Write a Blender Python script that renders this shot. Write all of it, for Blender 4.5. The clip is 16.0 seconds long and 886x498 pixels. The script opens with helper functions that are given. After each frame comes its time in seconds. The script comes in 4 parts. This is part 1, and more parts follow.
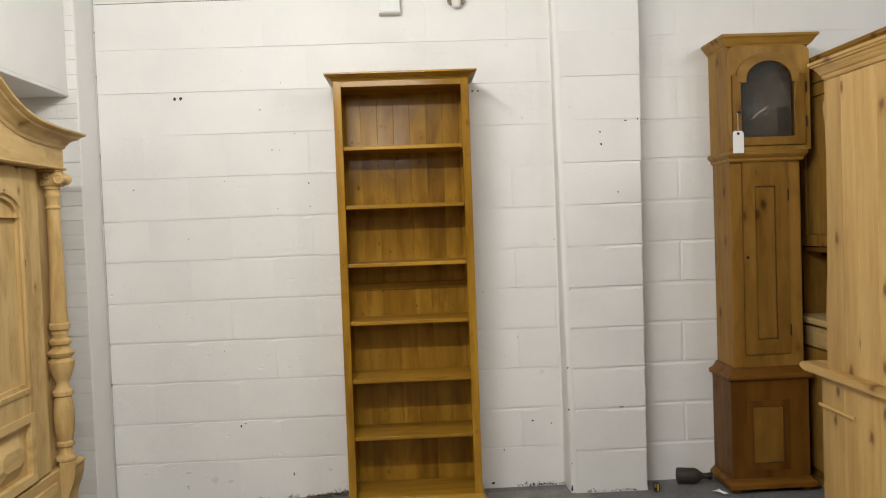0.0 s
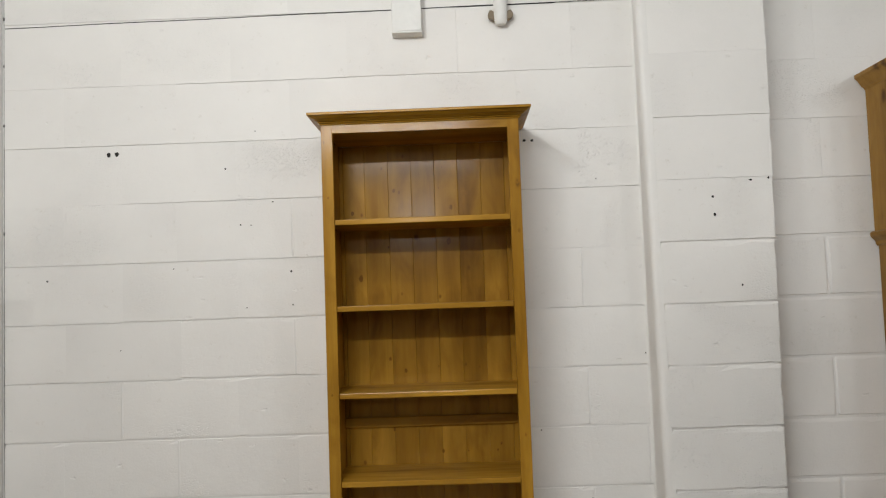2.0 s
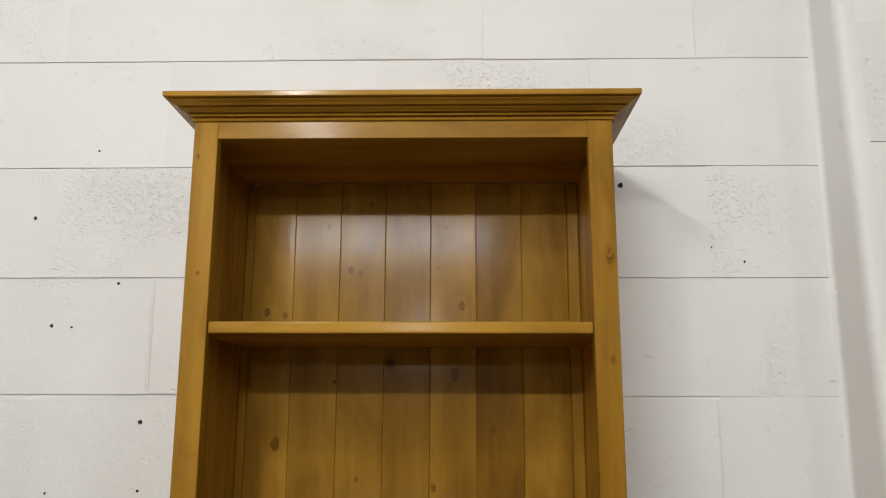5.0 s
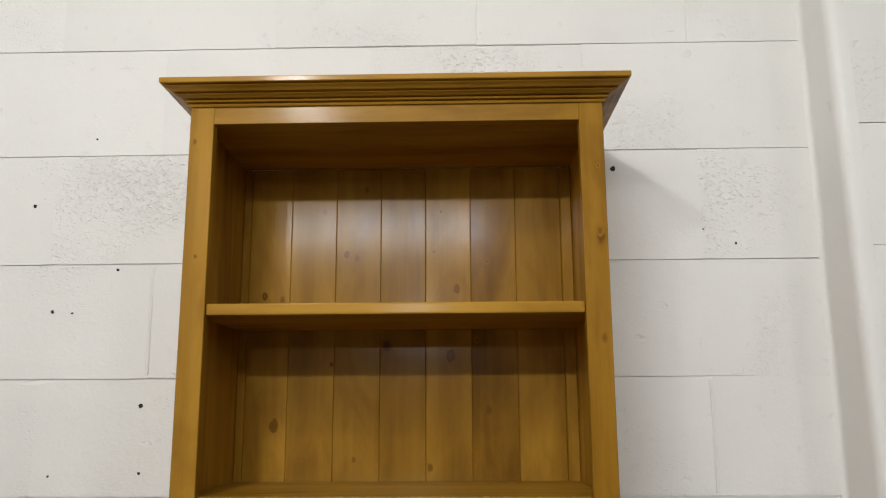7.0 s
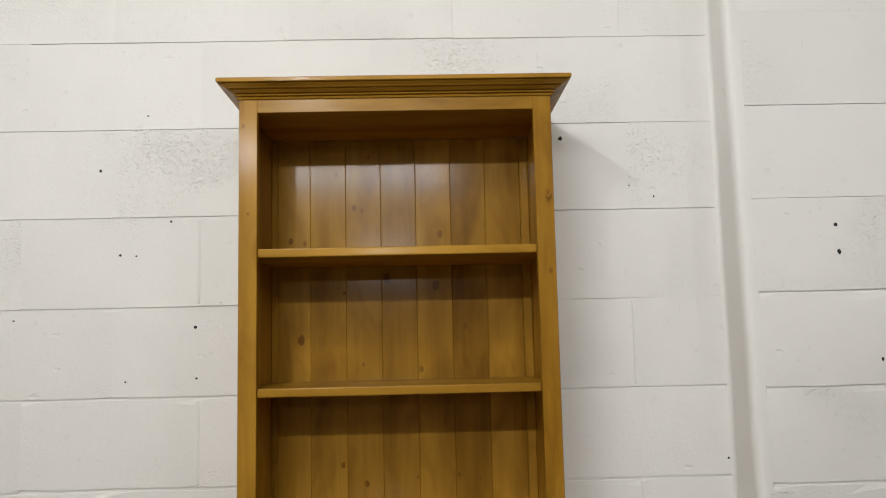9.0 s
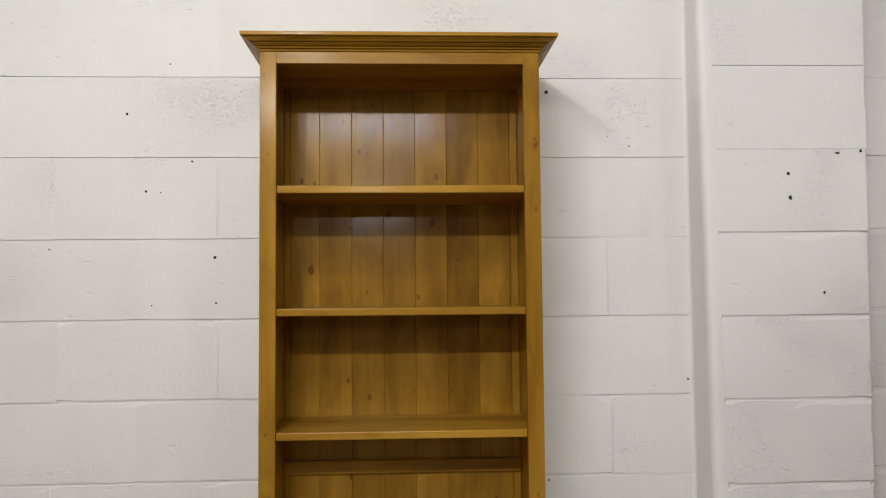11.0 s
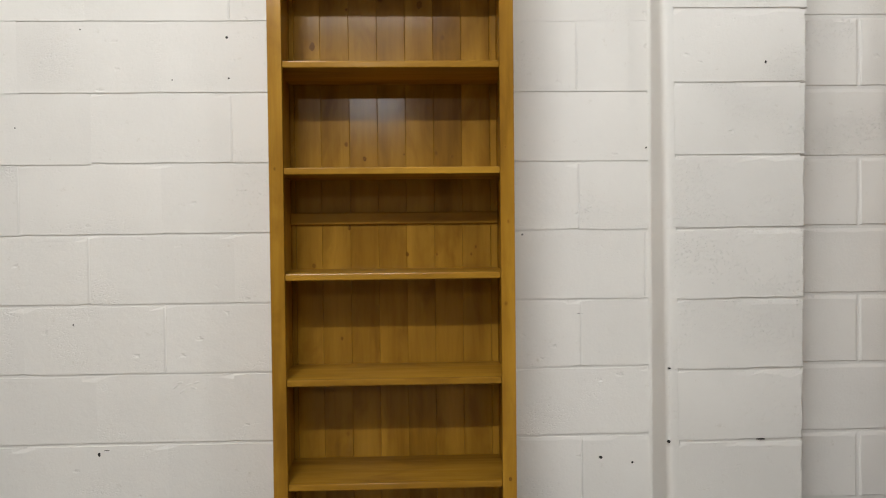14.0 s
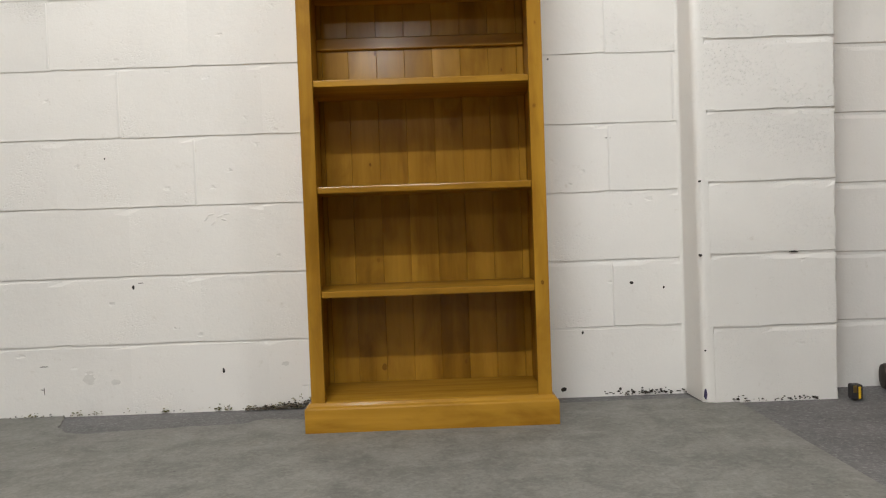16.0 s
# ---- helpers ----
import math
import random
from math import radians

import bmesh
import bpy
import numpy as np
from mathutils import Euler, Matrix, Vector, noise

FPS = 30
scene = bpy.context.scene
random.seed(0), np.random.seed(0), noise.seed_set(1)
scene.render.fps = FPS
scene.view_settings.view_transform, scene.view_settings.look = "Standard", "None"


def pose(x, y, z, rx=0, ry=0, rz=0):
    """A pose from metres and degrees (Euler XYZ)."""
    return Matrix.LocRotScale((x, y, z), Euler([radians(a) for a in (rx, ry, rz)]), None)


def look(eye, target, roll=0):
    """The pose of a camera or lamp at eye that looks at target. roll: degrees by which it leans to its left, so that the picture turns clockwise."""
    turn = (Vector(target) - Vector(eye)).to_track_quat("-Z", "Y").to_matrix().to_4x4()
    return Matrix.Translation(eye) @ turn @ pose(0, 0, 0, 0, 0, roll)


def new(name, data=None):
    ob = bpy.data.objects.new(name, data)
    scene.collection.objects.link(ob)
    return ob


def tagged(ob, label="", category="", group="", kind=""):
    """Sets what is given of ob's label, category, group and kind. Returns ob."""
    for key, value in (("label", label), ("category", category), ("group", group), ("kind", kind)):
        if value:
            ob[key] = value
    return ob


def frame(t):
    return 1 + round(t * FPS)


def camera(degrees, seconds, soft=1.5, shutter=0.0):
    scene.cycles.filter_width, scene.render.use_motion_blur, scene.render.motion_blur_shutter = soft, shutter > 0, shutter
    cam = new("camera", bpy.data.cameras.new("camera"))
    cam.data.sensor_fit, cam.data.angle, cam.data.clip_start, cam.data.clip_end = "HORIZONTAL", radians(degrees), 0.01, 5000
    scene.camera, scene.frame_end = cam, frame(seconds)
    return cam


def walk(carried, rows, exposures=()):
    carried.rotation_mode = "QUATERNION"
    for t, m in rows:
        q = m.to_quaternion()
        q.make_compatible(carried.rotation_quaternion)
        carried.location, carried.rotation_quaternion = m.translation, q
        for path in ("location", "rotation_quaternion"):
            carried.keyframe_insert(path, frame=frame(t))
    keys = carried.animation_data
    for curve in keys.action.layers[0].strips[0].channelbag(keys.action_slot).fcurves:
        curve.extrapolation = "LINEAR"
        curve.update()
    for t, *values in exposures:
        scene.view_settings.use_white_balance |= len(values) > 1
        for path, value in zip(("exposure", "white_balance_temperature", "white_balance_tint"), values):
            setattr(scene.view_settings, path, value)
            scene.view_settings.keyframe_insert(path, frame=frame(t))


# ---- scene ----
cam = camera(57.2, 16.0, soft=1.2)
PATH = [
    (0, (0.037, 0.022, 1.5), (0.108, 2.019, 1.435), -2.1),
    (0.5, (0.042, 0.322, 1.531), (0.096, 2.322, 1.536), -3.0),
    (1, (0.059, 0.66, 1.546), (0.103, 2.659, 1.596), -3.0),
    (1.5, (0.116, 1.032, 1.601), (0.107, 3.03, 1.682), -2.4),
    (2, (0.12, 1.399, 1.615), (0.083, 3.395, 1.739), -2.0),
    (2.5, (0.112, 1.762, 1.65), (0.078, 3.755, 1.811), -1.6),
    (3, (0.154, 2.154, 1.682), (0.101, 4.144, 1.881), -1.0),
    (3.5, (0.147, 2.461, 1.721), (0.094, 4.444, 1.978), -0.5),
    (4, (0.106, 2.73, 1.757), (0.062, 4.701, 2.096), -0.2),
    (4.5, (0.083, 2.895, 1.763), (0.051, 4.855, 2.159), 0.2),
    (4.7, (0.092, 2.93, 1.761), (0.051, 4.888, 2.164), 0.3),
    (7, (0.109, 2.914, 1.735), (0.063, 4.875, 2.122), -0.3),
    (7.5, (0.098, 2.788, 1.704), (0.065, 4.752, 2.082), -0.9),
    (8, (0.113, 2.637, 1.682), (0.089, 4.605, 2.038), -1.3),
    (8.2, (0.105, 2.581, 1.7), (0.102, 4.556, 2.015), -1.3),
    (10.5, (0.009, 2.301, 1.682), (0.083, 4.293, 1.848), -1.0),
    (11, (0.01, 2.212, 1.634), (0.102, 4.207, 1.746), -0.5),
    (11.5, (0.018, 2.12, 1.579), (0.113, 4.117, 1.628), -0.2),
    (12, (0.04, 2.009, 1.508), (0.132, 4.007, 1.52), 0.1),
    (12.5, (0.053, 1.953, 1.45), (0.14, 3.951, 1.437), 0.2),
    (13, (0.029, 1.892, 1.365), (0.115, 3.89, 1.334), -0.0),
    (13.5, (0.031, 1.857, 1.279), (0.116, 3.855, 1.234), -0.3),
    (14, (0.05, 1.903, 1.127), (0.129, 3.9, 1.077), -0.6),
    (14.5, (0.043, 1.918, 0.918), (0.114, 3.916, 0.876), -0.9),
    (15, (0.029, 1.908, 0.746), (0.091, 3.907, 0.712), -1.1),
    (15.5, (0.018, 1.897, 0.642), (0.071, 3.896, 0.607), -1.6),
    (16, (0.008, 1.888, 0.594), (0.041, 3.887, 0.524), -2.0),
]
EXPOSURES = [(0, 0.03, 6760, 10.0), (0.5, -0.06, 6680, 10.0), (1.5, -0.13, 6550, 10.0), (2.5, -0.24, 6550, 10.0), (4.0, -0.16, 6550, 10.0), (8, -0.14, 6550, 10.0), (10.5, -0.16, 6600, 10.0), (12.5, -0.02, 6650, 10.0), (14, 0.12, 6620, 10.0), (15.0, 0.26, 6580, 10.0), (16, 0.36, 6600, 10.0)]
walk(cam, [(t, look(eye, target, roll)) for t, eye, target, roll in PATH], EXPOSURES)

# ---- light ----
world = bpy.data.worlds.new("world")
scene.world = world
world.use_nodes = True
world.node_tree.nodes["Background"].inputs[0].default_value = (0.9, 0.93, 1.0, 1)
world.node_tree.nodes["Background"].inputs[1].default_value = 0.01


def tube_light(x, y, watts, soft=0.04, tint=(0.982, 1.0, 1.0)):
    """A stretch of a bare fluorescent tube, shining all round."""
    data = bpy.data.lights.new("tube_light", "POINT")
    data.energy, data.color, data.shadow_soft_size = watts, tint, soft
    lamp = new("tube_light", data)
    lamp.location = (x, y, 2.87)


# hanging rows of tubes, along the aisles
for y, watts, soft in ((2.82, 19, 0.03), (2.68, 6, 0.05), (2.54, 4.5, 0.06), (2.38, 4, 0.06), (2.2, 3.5, 0.07), (1.95, 3.5, 0.08), (-4.2, 95, 0.06)):
    tube_light(-0.47, y, watts, soft)
for y, watts, soft in ((2.45, 18, 0.04), (0.4, 66, 0.22), (-4.2, 26, 0.1)):
    tube_light(2.58, y, watts, soft)
# an added, unseen fill lamp from the right, assumed from the rows' spacing
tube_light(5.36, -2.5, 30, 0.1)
# the bright batten that hangs crosswise
for x in (-1.03, -0.75, -0.47, -0.19, 0.09):
    tube_light(x, 1.05, 26.5, 0.035)
# an added downward fill lamp that brightens the lower wall
data = bpy.data.lights.new("lower_wall_fill", "AREA")
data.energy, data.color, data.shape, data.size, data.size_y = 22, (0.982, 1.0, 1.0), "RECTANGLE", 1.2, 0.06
batten = new("lower_wall_fill", data)
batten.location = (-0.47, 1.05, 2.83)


# ---- materials ----
def nodes_of(name):
    m = bpy.data.materials.new(name)
    m.use_nodes = True
    t = m.node_tree
    return m, t, t.nodes["Principled BSDF"]


def node(t, kind, operation="", voronoi_dimensions="", noise_dimensions=""):
    n = t.nodes.new(kind)
    if operation:
        n.operation = operation
    if voronoi_dimensions:
        n.voronoi_dimensions = voronoi_dimensions
    if noise_dimensions:
        n.noise_dimensions = noise_dimensions
    return n


def ramp(t, source, stops):
    n = t.nodes.new("ShaderNodeValToRGB")
    e = n.color_ramp.elements
    while len(e) < len(stops):
        e.new(0.5)
    for k, (at, c) in enumerate(stops):
        e[k].position = at
        e[k].color = (*c, 1) if len(c) == 3 else c
    t.links.new(source, n.inputs[0])
    return n.outputs[0]


def grey(v):
    return (v, v, v)


def mix(t, kind, fac, a, b):
    n = t.nodes.new("ShaderNodeMix")
    n.data_type, n.blend_type = "RGBA", kind
    for slot, value in ((0, fac), (6, a), (7, b)):
        if hasattr(value, "links"):
            t.links.new(value, n.inputs[slot])
        else:
            n.inputs[slot].default_value = value if slot == 0 else (*value, 1)
    return n.outputs[2]


def maths(t, op, a, b=0.0):
    n = t.nodes.new("ShaderNodeMath")
    n.operation = op
    for slot, value in ((0, a), (1, b)):
        if hasattr(value, "links"):
            t.links.new(value, n.inputs[slot])
        else:
            n.inputs[slot].default_value = value
    return n.outputs[0]


def placed(t, scale, spread=31.0):
    """The thing's own coordinates, shifted by chance for each object, and scaled."""
    co = node(t, "ShaderNodeTexCoord")
    info = node(t, "ShaderNodeObjectInfo")
    shift = node(t, "ShaderNodeVectorMath", operation="SCALE")
    shift.inputs[0].default_value = (spread, 0.73 * spread, 1.31 * spread)
    t.links.new(info.outputs["Random"], shift.inputs["Scale"])
    add = node(t, "ShaderNodeVectorMath", operation="ADD")
    t.links.new(co.outputs["Object"], add.inputs[0])
    t.links.new(shift.outputs[0], add.inputs[1])
    mp = node(t, "ShaderNodeMapping")
    mp.inputs["Scale"].default_value = scale
    t.links.new(add.outputs[0], mp.inputs[0])
    return mp.outputs[0], info.outputs["Random"]


def noise_of(t, vector, scale, detail=4.0, rough=0.55, warp=0.0):
    n = node(t, "ShaderNodeTexNoise")
    n.inputs["Scale"].default_value = scale
    n.inputs["Detail"].default_value = detail
    n.inputs["Roughness"].default_value = rough
    n.inputs["Distortion"].default_value = warp
    t.links.new(vector, n.inputs["Vector"])
    return n.outputs[0]


def bump(t, shader, height, strength, distance):
    n = node(t, "ShaderNodeBump")
    n.inputs["Strength"].default_value = strength
    n.inputs["Distance"].default_value = distance
    t.links.new(height, n.inputs["Height"])
    t.links.new(n.outputs[0], shader.inputs["Normal"])


def wood(name, light, dark, knot, along="z", rough=0.35, coat=0.0, knots=0.5, grain=1.0, spread=0.16, flat="y", gloss=0.35, ksize=1.0, mottle=0.5, satin=0.16):
    """Knotty softwood with its grain along one axis."""
    m, t, s = nodes_of(name)
    long, cross = 0.9, 11.0
    scale = tuple(long if a == along else cross for a in "xyz")
    v, chance = placed(t, scale)
    broad = noise_of(t, v, 0.55, 3, 0.5, 0.6)
    fine = noise_of(t, v, 3.2, 6, 0.62, 0.5)
    hair = noise_of(t, v, 14.0, 3, 0.6, 0.2)
    both = maths(t, "ADD", maths(t, "MULTIPLY", broad, 0.74), maths(t, "MULTIPLY", fine, 0.26 * grain))
    base = ramp(t, both, [(0.33, dark), (0.49, tuple(0.5 * (a + b) for a, b in zip(light, dark))), (0.66, light)])
    base = mix(t, "MULTIPLY", 0.14, base, ramp(t, hair, [(0.3, grey(0.72)), (0.65, grey(1.0))]))
    # knots: small dark ovals, few and far between
    kscale = tuple(5.6 if a == along else 9.0 for a in "xyz")
    kv, _ = placed(t, kscale, 17.0)
    parts = node(t, "ShaderNodeSeparateXYZ")
    t.links.new(kv, parts.inputs[0])
    face = node(t, "ShaderNodeCombineXYZ")
    for slot, axis in enumerate([a for a in "xyz" if a != flat][:2]):
        t.links.new(parts.outputs["xyz".index(axis)], face.inputs[slot])
    cell = node(t, "ShaderNodeTexVoronoi", voronoi_dimensions="2D" if flat else "3D")
    cell.inputs["Scale"].default_value = 1.0
    wob = node(t, "ShaderNodeTexNoise", noise_dimensions="2D" if flat else "3D")
    wob.inputs["Scale"].default_value = 5.0
    spot = face.outputs[0] if flat else kv
    t.links.new(spot, wob.inputs["Vector"])
    push = node(t, "ShaderNodeVectorMath", operation="SCALE")
    push.inputs["Scale"].default_value = 0.13
    t.links.new(wob.outputs["Color"], push.inputs[0])
    moved = node(t, "ShaderNodeVectorMath", operation="ADD")
    t.links.new(spot, moved.inputs[0])
    t.links.new(push.outputs[0], moved.inputs[1])
    t.links.new(moved.outputs[0], cell.inputs["Vector"])
    split = node(t, "ShaderNodeSeparateColor")
    t.links.new(cell.outputs["Color"], split.inputs[0])
    picked = maths(t, "GREATER_THAN", split.outputs[0], 1.0 - knots)
    near = ramp(t, cell.outputs["Distance"], [(0.022 * ksize, grey(0.9)), (0.045 * ksize, grey(0.65)), (0.07 * ksize, grey(0.2)), (0.14 * ksize, grey(0.0))])
    fac = maths(t, "MULTIPLY", picked, near)
    base = mix(t, "MIX", fac, base, knot)
    # cloudy mottling across the grain
    mv, _ = placed(t, tuple(2.2 if a == along else 6.5 for a in "xyz"), 41.0)
    cloud = noise_of(t, mv, 1.7, 4, 0.6, 0.8)
    base = mix(t, "MULTIPLY", mottle, base, ramp(t, cloud, [(0.3, (0.60, 0.54, 0.43)), (0.52, grey(0.93)), (0.7, (1.0, 1.0, 1.0))]))
    # each board its own shade
    tone = ramp(t, chance, [(0.0, (1.0 - spread, 1.0 - 1.08 * spread, 1.0 - 1.15 * spread)), (0.5, (1.0 - 0.3 * spread, 1.0 - 0.3 * spread, 1.0 - 0.3 * spread)), (1.0, grey(1.0))])
    base = mix(t, "MULTIPLY", 1.0, base, tone)
    t.links.new(base, s.inputs["Base Color"])
    t.links.new(ramp(t, fine, [(0.3, grey(rough + 0.1)), (0.7, grey(rough - 0.03))]), s.inputs["Roughness"])
    s.inputs["Specular IOR Level"].default_value = gloss
    s.inputs["Coat Weight"].default_value = coat
    s.inputs["Coat Roughness"].default_value = satin
    bump(t, s, hair, 0.06, 0.002)
    return m


def woods(name, *args, **sets):
    return {a: wood(name + "_" + a, *args, along=a, **sets) for a in "xyz"}


HONEY = woods("honey_pine", (0.500, 0.264, 0.030), (0.235, 0.107, 0.007), (0.12, 0.045, 0.004), rough=0.46, gloss=0.06, coat=0.25, satin=0.16, knots=0.03, spread=0.20, ksize=1.1, mottle=0.75, grain=1.1)
BROWN = woods("waxed_pine", (0.42, 0.230, 0.050), (0.25, 0.125, 0.021), (0.08, 0.028, 0.006), rough=0.40, gloss=0.14, knots=0.85, ksize=2.6, mottle=0.6, flat="")
# the waxed pine again, darkened for the shade below the clock's hood
SHADED_WAX = woods("shaded_waxed_pine", (0.375, 0.196, 0.041), (0.21, 0.100, 0.016), (0.06, 0.021, 0.005), rough=0.40, gloss=0.14, knots=0.85, ksize=2.6, mottle=0.6, flat="")
# reddish pine with shade mixed in, for the clock's foot and the niche
SHADED_RED = woods("shaded_red_pine", (0.25, 0.108, 0.017), (0.115, 0.044, 0.006), (0.045, 0.016, 0.005), rough=0.40, gloss=0.14, knots=0.6, ksize=2.4, flat="")
PALE = woods("stripped_pine", (0.70, 0.495, 0.225), (0.50, 0.325, 0.125), (0.27, 0.13, 0.045), rough=0.55, gloss=0.15, knots=0.10, spread=0.10, ksize=1.6, mottle=0.75)
YELLOW = woods("new_pine", (0.58, 0.375, 0.135), (0.37, 0.203, 0.058), (0.15, 0.050, 0.013), rough=0.42, gloss=0.3, knots=0.36, flat="x", ksize=2.2, spread=0.16, mottle=0.25, grain=1.5)
HALO = wood("knot_halo", (0.40, 0.196, 0.021), (0.20, 0.086, 0.006), (0.05, 0.02, 0.003), rough=0.46, gloss=0.06, coat=0.25, satin=0.16, knots=0.0, spread=0.5)
KNOT = wood("knot_wood", (0.27, 0.118, 0.010), (0.16, 0.064, 0.005), (0.05, 0.02, 0.003), rough=0.46, gloss=0.06, coat=0.25, satin=0.16, knots=0.0)


def painted(name, colour, pits=1.0, rough=0.55, waves=1.0, cover=0.0):
    """Thick paint over rough masonry: smooth in places, pitted in others."""
    m, t, s = nodes_of(name)
    v, chance = placed(t, (1, 1, 1), 23.0)
    where = noise_of(t, v, 3.1, 3, 0.5, 0.3)
    patch = ramp(t, maths(t, "ADD", where, maths(t, "MULTIPLY", maths(t, "SUBTRACT", chance, 0.5), 0.08)), [(0.53 - cover, grey(0.05)), (0.67 - cover, grey(1.0))])
    flat, _ = placed(t, (1.0, 1.0, 1.7), 23.0)

    def dents(scale, share, deep):
        cell = node(t, "ShaderNodeTexVoronoi")
        cell.inputs["Scale"].default_value = scale
        warp = node(t, "ShaderNodeVectorMath", operation="ADD")
        lift = node(t, "ShaderNodeVectorMath", operation="SCALE")
        wob = node(t, "ShaderNodeTexNoise")
        wob.inputs["Scale"].default_value = scale * 1.6
        t.links.new(flat, wob.inputs["Vector"])
        t.links.new(wob.outputs["Color"], lift.inputs[0])
        lift.inputs["Scale"].default_value = 0.9 / scale
        t.links.new(flat, warp.inputs[0])
        t.links.new(lift.outputs[0], warp.inputs[1])
        t.links.new(warp.outputs[0], cell.inputs["Vector"])
        split = node(t, "ShaderNodeSeparateColor")
        t.links.new(cell.outputs["Color"], split.inputs[0])
        some = maths(t, "GREATER_THAN", split.outputs[1], 1.0 - share)
        cup = ramp(t, cell.outputs["Distance"], [(0.05, grey(1.0)), (0.46, grey(0.0))])
        return maths(t, "MULTIPLY", maths(t, "MULTIPLY", some, cup), deep)

    both = maths(t, "ADD", dents(105.0, 0.42, 0.75), dents(190.0, 0.5, 0.5))
    stray = dents(34.0, 0.012, 1.0)
    rough_part = maths(t, "MULTIPLY", maths(t, "ADD", maths(t, "MULTIPLY", both, patch), stray), -1.0)
    swell = maths(t, "MULTIPLY", noise_of(t, v, 6.0, 3, 0.5), 0.9 * waves)
    grainy = maths(t, "MULTIPLY", noise_of(t, v, 110.0, 4, 0.65), 0.17)
    height = maths(t, "ADD", maths(t, "ADD", maths(t, "MULTIPLY", rough_part, pits), swell), grainy)
    stain = ramp(t, noise_of(t, v, 2.3, 4, 0.6), [(0.3, tuple(0.95 * c for c in colour)), (0.62, colour)])
    dirt = ramp(t, noise_of(t, v, 34.0, 5, 0.7), [(0.22, (0.72, 0.69, 0.63)), (0.37, (1, 1, 1))])
    base = mix(t, "MULTIPLY", 0.5, stain, dirt)
    tone = ramp(t, chance, [(0.0, grey(0.975)), (1.0, grey(1.0))])
    base = mix(t, "MULTIPLY", 1.0, base, tone)
    t.links.new(base, s.inputs["Base Color"])
    s.inputs["Roughness"].default_value = rough
    bump(t, s, height, 1.0, 0.0048)
    return m


BLOCK = painted("white_block_paint", (0.83, 0.812, 0.784), pits=0.50)
ROUGH_BLOCK = painted("white_rough_block_paint", (0.83, 0.815, 0.79), pits=0.62, cover=0.14)
BRICKS = painted("white_brick_paint", (0.80, 0.78, 0.75), pits=0.4)
MORTAR = painted("painted_mortar", (0.81, 0.795, 0.77), pits=0.3)
PLASTER = painted("white_wall_paint", (0.80, 0.79, 0.765), pits=0.05, waves=0.5)


def plain(name, colour, rough=0.5, metal=0.0, vary=0.12, scale=40.0, relief=0.0):
    m, t, s = nodes_of(name)
    v, _ = placed(t, (1, 1, 1))
    n = noise_of(t, v, scale, 4, 0.6)
    t.links.new(ramp(t, n, [(0.3, tuple(c * (1 - vary) for c in colour)), (0.7, colour)]), s.inputs["Base Color"])
    t.links.new(ramp(t, n, [(0.3, grey(min(1, rough + 0.1))), (0.7, grey(rough))]), s.inputs["Roughness"])
    s.inputs["Metallic"].default_value = metal
    if relief:
        bump(t, s, n, 0.6, relief)
    return m


def floor_material(name, low, high, speck, fleck=0.5, rough=0.6, coarse=1.6, grit=24.0):
    m, t, s = nodes_of(name)
    v, _ = placed(t, (1, 1, 1), 0.0)
    a = noise_of(t, v, coarse, 5, 0.6, 0.4)
    b = noise_of(t, v, grit, 5, 0.7)
    c = noise_of(t, v, 130.0, 3, 0.6)
    base = ramp(t, a, [(0.3, low), (0.7, high)])
    base = mix(t, "MIX", maths(t, "MULTIPLY", ramp(t, b, [(0.5, grey(0.0)), (0.72, grey(1.0))]), fleck), base, speck)
    d = noise_of(t, v, 60.0, 4, 0.7, 0.6)
    base = mix(t, "MULTIPLY", 0.55, base, ramp(t, d, [(0.34, grey(0.62)), (0.6, grey(1.0))]))
    base = mix(t, "MULTIPLY", 0.6, base, ramp(t, c, [(0.3, grey(0.7)), (0.65, grey(1.0))]))
    spots = node(t, "ShaderNodeTexVoronoi")
    spots.inputs["Scale"].default_value = 9.0
    t.links.new(v, spots.inputs["Vector"])
    dot = ramp(t, spots.outputs["Distance"], [(0.018, grey(0.25)), (0.035, grey(1.0))])
    base = mix(t, "MULTIPLY", 0.8, base, dot)
    t.links.new(base, s.inputs["Base Color"])
    t.links.new(ramp(t, b, [(0.3, grey(rough)), (0.7, grey(rough + 0.15))]), s.inputs["Roughness"])
    bump(t, s, maths(t, "ADD", b, maths(t, "MULTIPLY", c, 0.6)), 0.35, 0.002)
    return m


FLOOR_PAINT = floor_material("grey_floor_paint", (0.165, 0.163, 0.150), (0.285, 0.280, 0.257), (0.34, 0.333, 0.31), 0.5, coarse=8.0, grit=30.0)
FLOOR_BARE = floor_material("dark_worn_floor", (0.125, 0.122, 0.125), (0.195, 0.19, 0.192), (0.40, 0.39, 0.39), 0.75, 0.7, coarse=5.0, grit=110.0)
# brown for walls out of view, chosen dark so that less light returns
BOUNCE_CUT = plain("bounce_cut_brown", (0.26, 0.23, 0.19), 0.8, vary=0.25, scale=2.0)
# grey of the unseen ceiling, picked for the light it throws back
GREY_CEILING = plain("pale_ceiling", (0.44, 0.43, 0.41), 0.8, vary=0.2, scale=2.0)
DARK = plain("black_hole", (0.03, 0.028, 0.026), 0.9)
SOOT = plain("dark_grime", (0.05, 0.042, 0.033), 0.95, vary=0.5, scale=120)
RUBBLE = plain("crumbled_mortar", (0.26, 0.22, 0.17), 0.95, vary=0.7, scale=150, relief=0.004)
VIOLET = plain("violet_ink", (0.045, 0.035, 0.10), 0.7)
